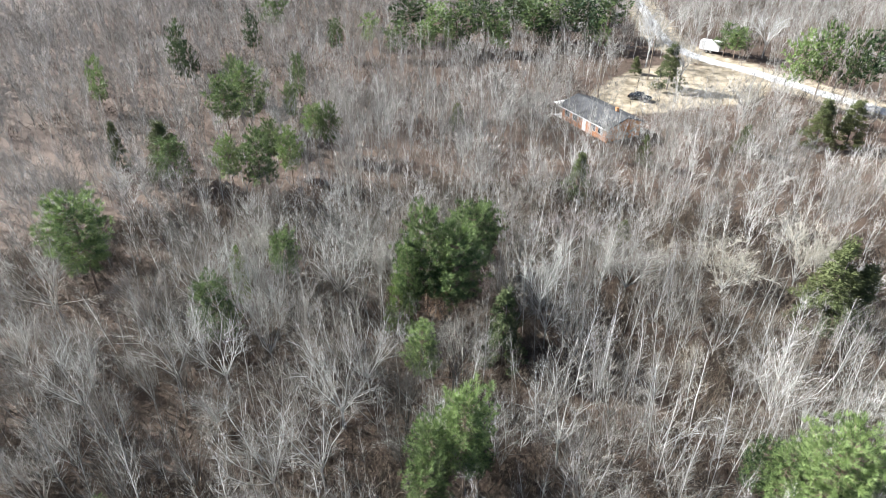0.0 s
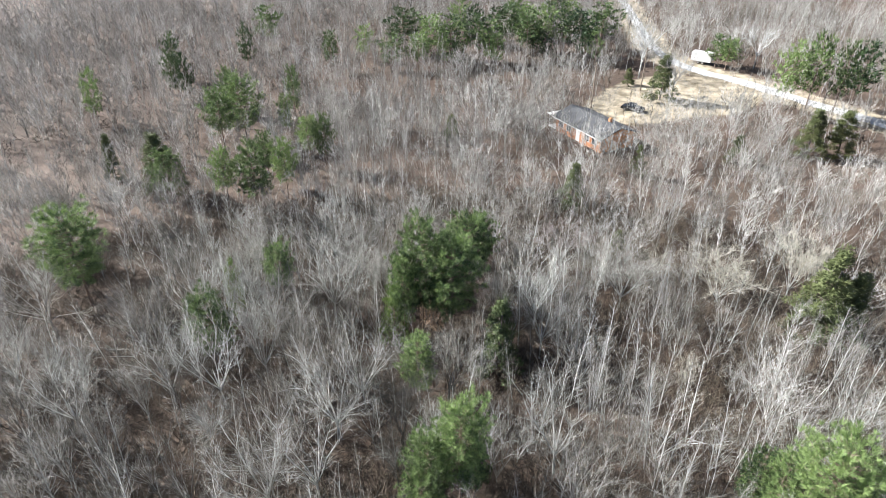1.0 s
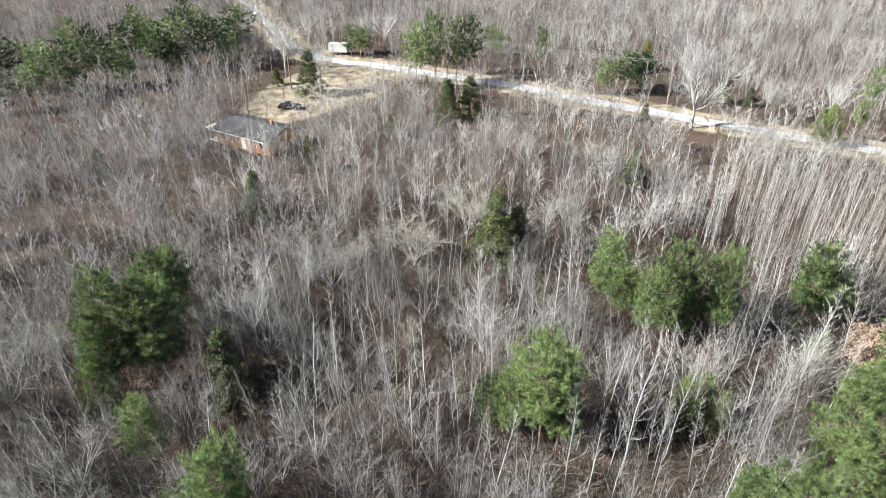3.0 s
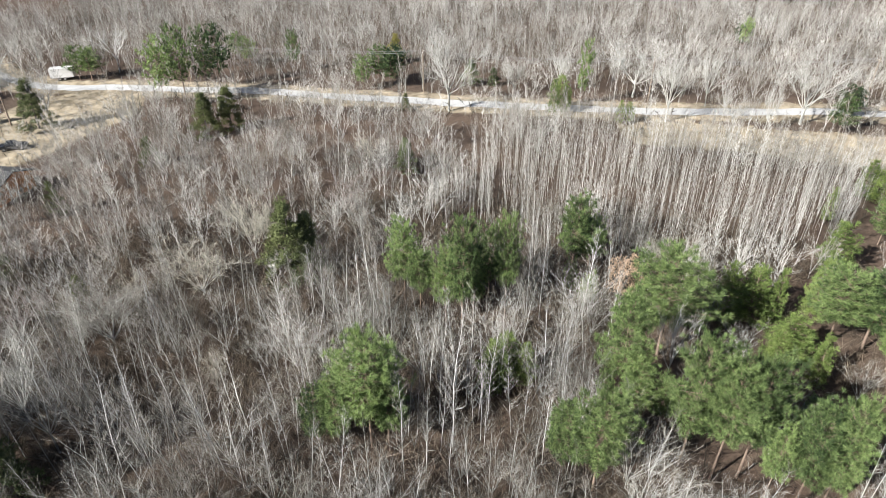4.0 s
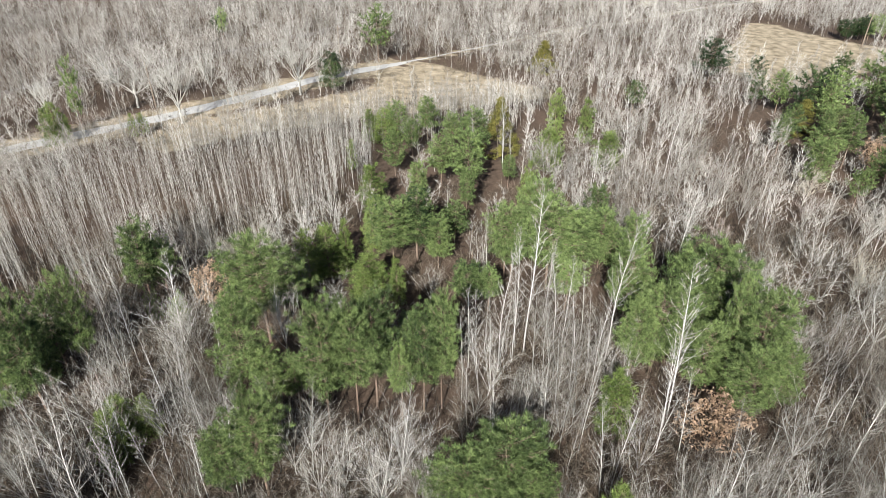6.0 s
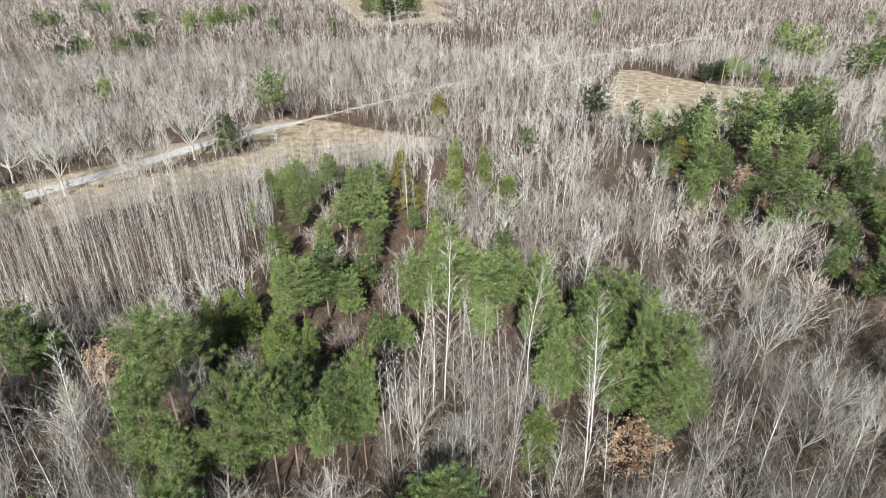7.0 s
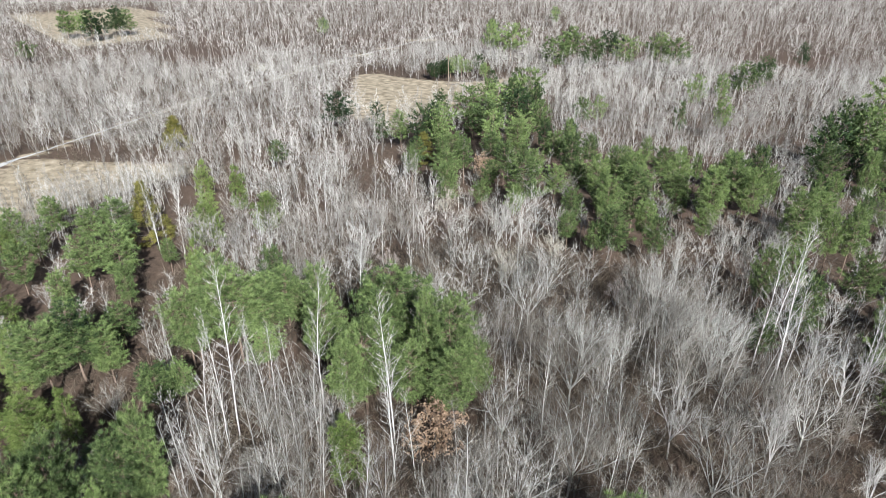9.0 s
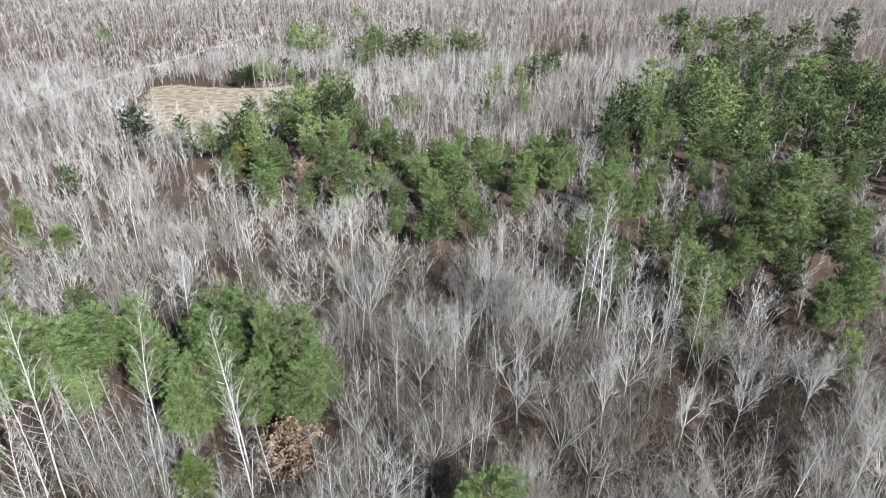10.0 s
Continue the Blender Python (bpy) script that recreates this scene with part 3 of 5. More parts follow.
PINES_WEST = [
    (-37.4, 54.2, 14.0, 2.8), (-21.2, 45.4, 10.0, 2.0), (-16.7, 54.5, 9.0, 1.6), (-21.3, 53.2, 8.0, 0.9), (-1.5, 49.8, 15.0, 2.3), (1.3, 48.2, 14.0, 2.3),
    (-3.3, 48.4, 13.0, 1.5), (4.5, 60.3, 15.0, 2.4), (1.9, 60.7, 14.0, 2.4), (3.2, 56.2, 13.0, 2.0), (1.5, 29.3, 14.0, 2.0), (-0.9, 28.6, 11.0, 1.3),
    (-1.2, 26.6, 9.0, 1.5), (2.5, 29.7, 12.0, 1.5), (-22.8, 24.6, 10.0, 1.9), (-20.9, 24.3, 10.0, 1.0), (-4.2, 48.4, 8.0, 1.3), (-1.8, 40.4, 9.0, 1.4),
]
PINES_NORTH_WEST = [
    (-24.6, 75.7, 12.0, 2.0), (-29.1, 77.4, 10.0, 1.5), (-33.0, 102.0, 13.0, 2.8), (-35.6, 97.8, 12.0, 2.2), (-39.7, 116.4, 12.0, 1.6), (-25.3, 85.4, 13.0, 2.4),
    (-21.8, 81.4, 12.0, 1.9), (-20.1, 91.7, 13.0, 2.9), (-17.6, 90.9, 12.0, 1.7), (-26.0, 102.6, 11.0, 1.4), (-26.5, 112.6, 12.0, 1.3), (-52.1, 124.4, 11.0, 1.6),
    (-49.2, 122.3, 11.0, 1.4), (-58.5, 138.6, 11.0, 1.5), (-38.4, 80.8, 9.0, 2.1), (-62.7, 110.8, 11.0, 1.7), (-43.0, 143.7, 12.0, 1.6),
]
EVERGREENS_NORTH = [
    (-8.0, 160.1, 12.0, 4.1), (-1.7, 152.0, 12.0, 3.9), (3.6, 155.8, 11.0, 3.4), (10.1, 151.9, 12.0, 3.9), (17.9, 164.1, 12.0, 4.2), (22.2, 154.5, 13.0, 4.0),
    (29.5, 161.8, 12.0, 4.9), (34.8, 156.9, 12.0, 4.1), (41.8, 163.9, 12.0, 4.2), (-10.6, 145.7, 9.0, 2.9), (13.2, 148.3, 9.0, 3.3), (3.5, 147.2, 8.0, 3.2),
    (25.1, 154.0, 9.0, 3.4), (-17.9, 154.4, 9.0, 2.0), (-24.4, 144.1, 10.0, 1.9), (-43.5, 167.9, 11.0, 2.9), (-4.3, 145.7, 9.0, 2.9), (36.6, 150.9, 9.0, 3.3),
    (8.4, 171.8, 12.0, 4.4), (22.2, 177.3, 12.0, 4.5), (35.0, 181.5, 12.0, 4.6),
]
CEDARS = [
    (18.8, 77.5, 7.0, 2.1), (31.0, 88.4, 5.0, 1.3), (5.7, 44.2, 9.0, 2.2), (45.6, 124.2, 8.0, 2.5), (41.7, 134.5, 4.0, 2.2), (2.5, 103.1, 7.0, 2.9),
    (48.5, 93.2, 7.0, 2.7), (61.4, 95.7, 7.0, 3.2), (66.0, 94.9, 7.0, 2.3), (39.0, 49.8, 9.0, 2.5), (41.1, 48.8, 9.0, 2.2), (22.4, 66.1, 5.0, 1.5),
    (-49.7, 88.0, 8.0, 1.4), (-40.5, 83.5, 8.0, 2.8), (72.6, 59.4, 7.0, 2.4), (114.8, 74.5, 6.0, 4.3), (116.9, 70.1, 6.0, 3.6), (93.2, 75.7, 3.0, 1.7),
    (70.4, 57.6, 8.0, 3.2), (117.9, 98.5, 7.0, 3.5), (92.9, -23.2, 10.0, 4.0), (136.8, -43.5, 8.0, 3.6), (94.5, -78.1, 7.0, 2.1),
]
ROADSIDE_PINES = [
    (66.1, 115.5, 15.0, 3.1), (70.9, 115.4, 16.0, 3.8), (76.4, 115.4, 15.0, 2.6), (105.1, 89.5, 9.0, 4.6), (98.1, 91.3, 8.0, 2.7), (99.6, 114.0, 10.0, 2.6),
    (111.5, 51.1, 7.0, 2.4), (111.3, 37.9, 5.0, 2.1), (115.6, 48.6, 14.0, 1.8), (178.2, 32.6, 9.0, 2.0), (151.4, -7.0, 14.0, 4.0), (139.3, 3.6, 7.0, 3.1),
    (108.8, 50.3, 8.0, 3.1), (95.7, 128.2, 8.0, 3.4), (67.8, 147.4, 8.0, 3.8), (81.6, 118.7, 14.0, 3.6),
]
GAP_PINES = [
    (49.4, 29.0, 16.0, 1.7), (45.4, 28.5, 16.0, 2.1), (43.2, 30.5, 16.0, 1.9), (42.5, 33.3, 15.0, 2.2), (42.5, 35.5, 13.0, 1.7), (47.2, 25.6, 14.0, 1.4),
    (60.2, 22.0, 14.0, 3.1), (58.4, 23.2, 12.0, 2.1), (42.9, 28.3, 15.0, 1.8), (24.0, 27.9, 14.0, 1.8), (25.6, 25.6, 14.0, 2.0), (27.0, 24.1, 13.0, 1.2),
    (23.3, 29.5, 11.0, 1.7), (26.2, 24.2, 10.0, 1.5), (37.0, 20.7, 8.0, 1.2), (56.2, 22.7, 5.0, 0.8), (54.8, 19.7, 5.0, 0.8),
]
GROVE_FRONT = [
    (41.7, 10.8, 14.0, 2.1), (50.9, 10.1, 14.0, 2.8), (40.8, 6.7, 12.0, 1.8), (38.9, 4.1, 15.0, 2.0), (38.9, 1.6, 15.0, 1.9), (40.3, -0.1, 15.0, 2.0),
    (38.7, -2.2, 15.0, 1.7), (39.3, -4.2, 13.0, 1.6), (39.3, -5.8, 15.0, 1.6), (40.4, 11.6, 10.0, 1.3), (40.5, 8.9, 9.0, 1.4), (32.5, 8.8, 12.0, 2.1),
    (32.2, 11.5, 9.0, 1.4), (28.3, -8.8, 11.0, 3.2), (27.2, -10.7, 10.0, 2.2), (27.3, -5.8, 9.0, 2.1), (24.1, -15.6, 8.0, 1.3), (34.6, -19.8, 8.0, 1.9),
]
GROVE_HOLLOW = [
    (59.2, 6.3, 9.0, 1.8), (61.8, 4.2, 9.0, 1.7), (62.5, 2.1, 8.0, 1.4), (57.4, -0.4, 7.0, 1.8), (55.3, -3.3, 7.0, 1.5), (55.7, 0.3, 6.0, 1.5),
    (77.3, -1.8, 9.0, 1.7), (65.4, -1.2, 9.0, 2.0), (90.8, 0.7, 6.0, 0.9), (39.2, 20.7, 7.0, 1.3), (39.3, 18.9, 6.0, 1.1), (56.2, 22.0, 5.0, 0.6),
    (55.3, 19.3, 5.0, 0.7), (87.9, -29.8, 9.0, 3.4), (102.7, -35.8, 9.0, 2.9), (96.0, -39.0, 9.0, 2.8), (85.6, -38.6, 8.0, 2.1), (71.5, -22.1, 10.0, 1.8),
]
GROVE_BACK = [
    (62.5, -3.4, 11.0, 2.5), (63.5, -6.4, 11.0, 2.2), (61.8, -8.7, 12.0, 2.3), (52.5, -10.5, 12.0, 2.8), (52.2, -12.7, 11.0, 2.0), (83.3, -12.2, 12.0, 4.0),
    (81.0, -15.8, 11.0, 2.3), (94.7, -15.7, 11.0, 2.7), (92.8, -18.9, 11.0, 3.1), (100.6, -7.2, 10.0, 2.1), (101.3, -12.5, 10.0, 2.1), (101.2, -5.3, 8.0, 1.9),
    (101.7, -2.5, 7.0, 1.4),
]
GROVE_EAST = [
    (58.0, -24.3, 14.0, 3.9), (62.3, -20.7, 13.0, 2.2), (55.9, -20.3, 13.0, 2.6), (59.1, -17.0, 12.0, 2.1), (59.0, -27.7, 13.0, 2.5), (58.5, -16.0, 11.0, 1.8),
    (56.8, -28.0, 12.0, 1.8), (57.8, -31.1, 13.0, 2.0), (47.1, -27.2, 13.0, 2.4), (47.4, -25.8, 12.0, 1.9), (40.3, -25.8, 12.0, 2.4), (39.4, -23.3, 12.0, 1.9),
    (51.5, -21.1, 12.0, 2.5),
]
EAST_CLUMP = [
    (44.0, -32.5, 14.0, 3.0), (44.6, -31.2, 12.0, 2.1), (38.3, -29.0, 13.0, 2.3), (38.1, -31.6, 14.0, 1.4), (36.5, -33.4, 13.0, 2.7), (34.5, -34.8, 12.0, 2.0),
    (36.6, -28.4, 10.0, 1.9), (34.7, -30.0, 9.0, 1.6), (32.9, -30.5, 11.0, 2.2),
]
SOUTH_EAST_PINES = [
    (110.2, -128.1, 11.0, 3.3), (100.2, -82.5, 11.0, 2.2), (98.6, -86.1, 11.0, 2.6), (105.7, -101.1, 11.0, 3.2), (99.6, -104.8, 12.0, 3.2), (93.9, -104.9, 12.0, 3.1),
    (93.2, -95.0, 11.0, 2.9), (81.3, -92.0, 12.0, 2.8), (72.7, -92.5, 13.0, 3.7), (66.9, -90.7, 11.0, 2.1), (78.2, -69.6, 11.0, 3.3), (63.1, -73.3, 12.0, 2.7),
    (60.8, -68.9, 10.0, 2.2), (75.0, -81.3, 10.0, 3.0), (96.3, -83.7, 9.0, 2.2), (107.9, -52.7, 10.0, 2.9), (125.0, -77.5, 10.0, 3.0), (105.2, -80.7, 9.0, 2.0),
    (88.4, -122.7, 8.0, 2.0), (87.2, -127.0, 8.0, 1.7),
]
SOUTH_EAST_SMALL = [
    (120.8, -85.5, 7.0, 1.6), (108.0, -77.7, 7.0, 1.4), (154.4, -132.6, 6.0, 3.4), (153.4, -137.6, 7.0, 3.5), (153.3, -143.4, 7.0, 3.6), (152.4, -150.0, 7.0, 2.7),
    (143.7, -144.5, 6.0, 2.2), (79.2, -158.2, 10.0, 2.3), (62.4, -138.6, 10.0, 2.0), (69.2, -132.7, 9.0, 1.3), (75.7, -165.3, 10.0, 2.0), (76.2, -180.2, 11.0, 3.8),
    (76.8, -192.4, 11.0, 3.1), (82.2, -235.9, 10.0, 2.1),
]
SOUTH_MID_PINES = [
    (57.9, -92.1, 14.0, 3.5), (55.6, -83.1, 13.0, 2.3), (51.7, -87.5, 13.0, 3.3), (53.4, -99.4, 13.0, 3.1), (46.9, -92.4, 13.0, 2.9), (42.4, -68.7, 11.0, 2.7),
    (42.3, -76.5, 12.0, 2.9), (44.6, -67.8, 10.0, 2.4), (39.6, -96.8, 14.0, 4.3), (38.5, -87.7, 14.0, 3.1), (35.2, -93.7, 13.0, 2.3), (36.8, -83.5, 10.0, 2.4),
    (49.2, -103.8, 11.0, 1.6), (13.5, -28.3, 10.0, 2.1),
]
FAR_SOUTH_PINES = [
    (174.5, -179.4, 14.0, 5.2), (160.4, -174.5, 14.0, 5.0), (143.5, -188.5, 14.0, 5.6), (134.8, -169.1, 13.0, 4.6), (129.9, -191.8, 13.0, 4.5), (129.6, -180.9, 12.0, 3.8),
    (123.5, -192.8, 12.0, 4.0), (118.7, -204.1, 13.0, 5.1), (110.0, -201.1, 12.0, 4.0),
]
SOUTH_PINES_BACK = [
    (38.2, -166.2, 15.0, 3.6), (26.7, -173.2, 15.0, 4.3), (46.8, -238.5, 14.0, 5.9), (44.0, -280.8, 14.0, 9.0), (29.2, -225.0, 14.0, 4.5), (24.2, -252.3, 14.0, 4.9),
    (35.6, -310.9, 14.0, 7.2), (12.3, -278.4, 15.0, 4.2), (5.3, -194.3, 15.0, 5.2), (0.5, -249.0, 15.0, 5.5), (-2.4, -189.1, 15.0, 4.9), (-7.2, -192.0, 15.0, 4.2),
    (2.3, -161.3, 15.0, 4.3), (-7.2, -127.4, 15.0, 3.8), (-1.1, -335.0, 15.0, 6.1), (-8.7, -154.5, 15.0, 2.9), (65.2, -306.8, 14.0, 7.5), (15.4, -233.4, 14.0, 3.6),
    (36.3, -133.5, 15.0, 3.6), (32.9, -134.6, 14.0, 3.0), (34.8, -121.4, 14.0, 2.8), (25.2, -121.9, 14.0, 3.2), (22.8, -140.8, 14.0, 4.1), (18.7, -150.0, 14.0, 4.3),
]
SOUTH_PINES = [
    (25.6, -93.4, 15.0, 3.5), (25.2, -85.9, 14.0, 2.4), (21.7, -88.0, 14.0, 2.4), (21.6, -75.3, 13.0, 2.9), (22.8, -70.7, 12.0, 1.8), (16.5, -65.9, 13.0, 2.3),
    (19.0, -62.3, 11.0, 1.9), (19.7, -89.8, 13.0, 2.1), (14.8, -77.7, 12.0, 2.2), (12.0, -83.5, 13.0, 1.9), (10.6, -74.0, 12.0, 1.7), (15.1, -122.8, 13.0, 4.1),
    (10.1, -126.1, 14.0, 3.1), (7.5, -99.9, 14.0, 2.5), (17.6, -121.1, 12.0, 3.1), (4.1, -101.4, 15.0, 3.3), (-0.2, -102.4, 15.0, 3.7), (-0.2, -85.6, 14.0, 2.8),
    (-3.5, -89.2, 15.0, 2.8), (4.8, -85.6, 13.0, 2.2), (5.4, -76.4, 13.0, 1.8), (9.6, -75.6, 12.0, 1.7), (7.1, -66.4, 13.0, 2.4), (9.4, -65.7, 12.0, 1.5),
]
SOUTH_PINES_FRONT = [
    (5.1, -63.6, 8.0, 1.8), (4.2, -76.2, 13.0, 2.0), (-5.7, -71.0, 13.0, 2.3), (-7.2, -86.8, 15.0, 2.7), (-7.9, -73.1, 14.0, 2.3), (-5.1, -72.2, 11.0, 1.8),
    (-8.0, -66.4, 8.0, 1.7),
]
EVERGREENS_FAR = [
    (129.7, 3.9, 7.0, 2.4), (298.1, 12.6, 11.0, 8.3), (302.1, 1.1, 12.0, 8.5), (319.5, 34.3, 10.0, 6.2), (252.0, 50.0, 9.0, 4.8), (259.5, 31.2, 9.0, 5.1),
    (181.5, 33.6, 7.0, 2.2), (276.3, -41.8, 8.0, 2.8), (312.8, -73.9, 14.0, 6.8), (323.8, -88.2, 14.0, 7.1), (326.6, -68.6, 13.0, 6.4), (328.9, -9.1, 10.0, 6.7),
    (318.8, 73.4, 11.0, 7.1), (363.8, 60.8, 11.0, 8.3), (241.3, 53.4, 8.0, 3.7), (254.5, 36.4, 8.0, 4.4), (213.5, -263.7, 10.0, 3.7), (292.7, -18.8, 7.0, 3.7),
    (259.4, -156.8, 9.0, 3.8),
]

evergreens, far_stand = [], []
r = np.random.default_rng(21)


def put_pine(x, y, h, rad, young=False):
    """A pine of the detail that its distance asks for."""
    dist = math.hypot(x, y)
    if dist > 125:
        far_stand.append((x, y, h, rad))
    else:
        (g_young if young else g_pine_near if dist < 66 else g_pine_mid).put(x, y, h, rad, r)
    evergreens.append((x, y, rad))


for stand in (PINES_WEST, PINES_NORTH_WEST, EVERGREENS_NORTH, ROADSIDE_PINES, GAP_PINES, GROVE_FRONT, GROVE_HOLLOW, GROVE_BACK, GROVE_EAST, EAST_CLUMP,
              SOUTH_EAST_PINES, SOUTH_EAST_SMALL, SOUTH_MID_PINES, FAR_SOUTH_PINES, SOUTH_PINES_BACK, SOUTH_PINES, SOUTH_PINES_FRONT, EVERGREENS_FAR):
    for x0, y0, h0, rad0 in stand:
        # a crown wider than one tree can be is a clump of several
        several = 1 if rad0 < 0.36 * h0 else 2 if rad0 < 0.45 * h0 else 3
        for k in range(several):
            a_ = 2.4 + k * 2 * math.pi / several + r.uniform(-0.5, 0.5)
            off = 0 if several == 1 else rad0 * r.uniform(0.4, 0.6)
            rad = rad0 * (0.95 if stand is ROADSIDE_PINES else 1.32) if several == 1 else min(rad0 * 0.78, 0.34 * h0)
            put_pine(x0 + off * math.cos(a_), y0 + off * math.sin(a_), h0 * (1 if k == 0 else r.uniform(0.8, 1.0)), rad, stand in (GROVE_HOLLOW, SOUTH_EAST_SMALL) or h0 <= 8)
for x, y, h, rad in CEDARS:
    (g_olive if (x, y) in ((92.9, -23.2), (136.8, -43.5), (117.9, 98.5), (94.5, -78.1)) else g_cedar).put(x, y, h * 1.05, min(rad * 1.15, h * 0.36), r)
    evergreens.append((x, y, rad))

# Lower trees fill up the dense stands between those placed above.
CENTRE_STAND = [(61, 15), (63, 7), (78, -1), (100, -3), (103, -21), (92, -27), (74, -23), (67, -32), (59, -34), (46, -28), (47, -20), (47, -12), (37, -7), (38, 3), (43, 13)]
EAST_STAND = [(53, -36), (46, -38), (39, -40), (30, -30), (37, -27), (45, -26)]
LIGHT_STAND = [(84, -24), (90, -42), (106, -42), (108, -30), (96, -26)]
SOUTH_EAST_STAND = [(106, -76), (113, -108), (117, -132), (86, -112), (68, -98), (58, -78), (58, -64), (76, -63)]
SOUTH_MID_STAND = [(62, -86), (63, -108), (44, -112), (34, -100), (33, -82), (40, -64), (47, -64)]
SOUTH_STAND = [(28, -95), (38, -140), (36, -215), (-40, -230), (-60, -120), (-40, -68), (-2, -70), (8, -82), (22, -74)]


def fill(poly, gap, hs, rads, tries=900):
    """More pines inside a stand, none closer than gap to another evergreen."""
    px, py = [p[0] for p in poly], [p[1] for p in poly]
    for k in range(tries):
        x, y = r.uniform(min(px), max(px)), r.uniform(min(py), max(py))
        if inside(np.array([x]), np.array([y]), poly)[0] and all((x - a_) ** 2 + (y - b_) ** 2 > gap ** 2 for a_, b_, _ in evergreens):
            put_pine(x, y, r.uniform(*hs), r.uniform(*rads))


fill(SOUTH_STAND, 5.6, (8, 13), (1.9, 2.9), 1300)
fill(SOUTH_EAST_STAND, 5.4, (8, 11.5), (2.2, 3.2), 500)
fill(SOUTH_MID_STAND, 5.0, (8.5, 12.5), (2.2, 3.2), 400)
fill(CENTRE_STAND, 6.0, (6, 9), (1.8, 2.6), 250)

# ---- bare hardwoods that stand out ----
g_vase = grove("bare_tree", "crown", [limb_tree(s, 9, 0.14, 9, 0.12, 0.62, 6, 20, 0.04, 0.09, 3) for s in (61, 62)], BARK_GREY, TWIG_TAN, "bare hardwood with a round fan of fine tan twigs", "bare tree", "bare hardwoods")
g_vase2 = grove("bare_tree", "crown", [limb_tree(s, 9, 0.14, 8, 0.16, 0.62, 6, 18, 0.04, 0.10, 3) for s in (63, 64)], BARK_GREY, TWIG_RED, "bare hardwood with a round reddish-grey twig crown", "bare tree", "bare hardwoods")
g_spread = grove("bare_tree", "crown", [limb_tree(s, 13, 0.22, 6, 0.36, 0.62, 11, 10, 0.026, 0.2, 4, lift=0.05, stout=1.6) for s in (65, 66, 67)], BARK_PALE, TWIG_PALE, "large bare tree with pale crooked spreading limbs", "bare tree", "bare hardwoods")
g_grey = grove("bare_tree", "crown", [limb_tree(s, 12, 0.18, 9, 0.24, 0.7, 12, 12, 0.022, 0.13, 5, lift=0.1, stout=1.3) for s in (265, 266, 267)], BARK_GREY, TWIG, "large bare grey-brown tree with crooked spreading limbs", "bare tree", "bare hardwoods")
g_big = grove("bare_tree", "crown", [limb_tree(s, 16, 0.32, 8, 0.28, 0.9, 10, 9, 0.04, 0.15, 4, stout=1.5, lift=0.10) for s in (165, 166, 167)], BARK_GREY, TWIG_PALE, "large pale bare roadside tree with spreading limbs", "bare tree", "bare hardwoods")
g_poles = grove("bare_tree", "crown", [pole_tree(s, 12, 0.042, 46, 8, 0.28, 0.17, 0.018, tw=0.6, wide=(0.45, 0.85)) for s in (68, 69, 70)], BARK_PALE, TWIG_PALE, "tall slender bare tree with pale straight trunk", "bare tree", "bare hardwoods", True)
g_oak = grove("leafy_oak", "leaves", [leafy_oak(71)], BARK_DARK, OAK_LEAF, "small oak holding tan dead leaves", "oak tree", "oaks with dead leaves")

VASE_TREES = [
    (14.3, 62.0, 9.0, 3.7), (30.9, 55.6, 9.0, 4.9), (39.4, 56.6, 10.0, 3.3), (43.0, 58.8, 9.0, 3.2), (68.2, 63.3, 8.0, 3.9), (53.3, 54.0, 7.0, 2.7),
    (198.7, -95.0, 9.0, 9.1), (61.2, -44.1, 9.0, 3.4), (69.8, -62.1, 9.0, 4.0), (64.4, -58.3, 10.0, 3.4), (47.7, -52.4, 11.0, 2.9), (47.1, -61.9, 10.0, 2.8),
    (35.3, -59.8, 10.0, 3.1), (25.2, 59.4, 8.0, 2.8), (4.9, 53.8, 9.0, 2.3), (22.3, 41.8, 7.0, 2.0), (66.0, 15.7, 9.0, 2.7),
]
SPREADING_TREES = [
    (19.9, 54.8, 10.0, 4.3), (-8.6, 36.6, 14.0, 4.8), (-16.1, 43.6, 12.0, 3.8), (-19.2, 36.2, 12.0, 3.8), (-25.2, 38.3, 12.0, 3.5), (-32.0, 41.3, 12.0, 3.7),
    (45.4, 139.3, 15.0, 5.7), (48.4, 124.8, 12.0, 3.9), (74.5, 146.3, 13.0, 5.7), (68.6, 65.3, 9.0, 5.1), 
    (17.7, -42.4, 14.0, 4.3),
    (47.0, 8.1, 15.5, 3.2), (9.8, -59.3, 13.0, 3.4), (-0.1, -52.8, 12.0, 2.9), (10.5, -45.3, 12.0, 2.9), (3.9, -47.7, 11.0, 2.8), (-5.4, -57.6, 12.0, 3.2),
]
ROADSIDE_TREES = [
    (126.9, 42.0, 16.3, 8.1), (116.4, 31.5, 16.2, 5.3), (97.5, 68.3, 18.6, 7.2), (113.4, 63.1, 15.3, 3.9), (123.4, 57.3, 12.2, 4.6), (126.0, 23.4, 13.8, 3.0),
    (129.8, 10.5, 19.0, 12.0), (122.9, 15.2, 12.8, 3.5), (129.8, 27.9, 14.4, 4.0), (122.2, 20.7, 10.1, 2.9),
]
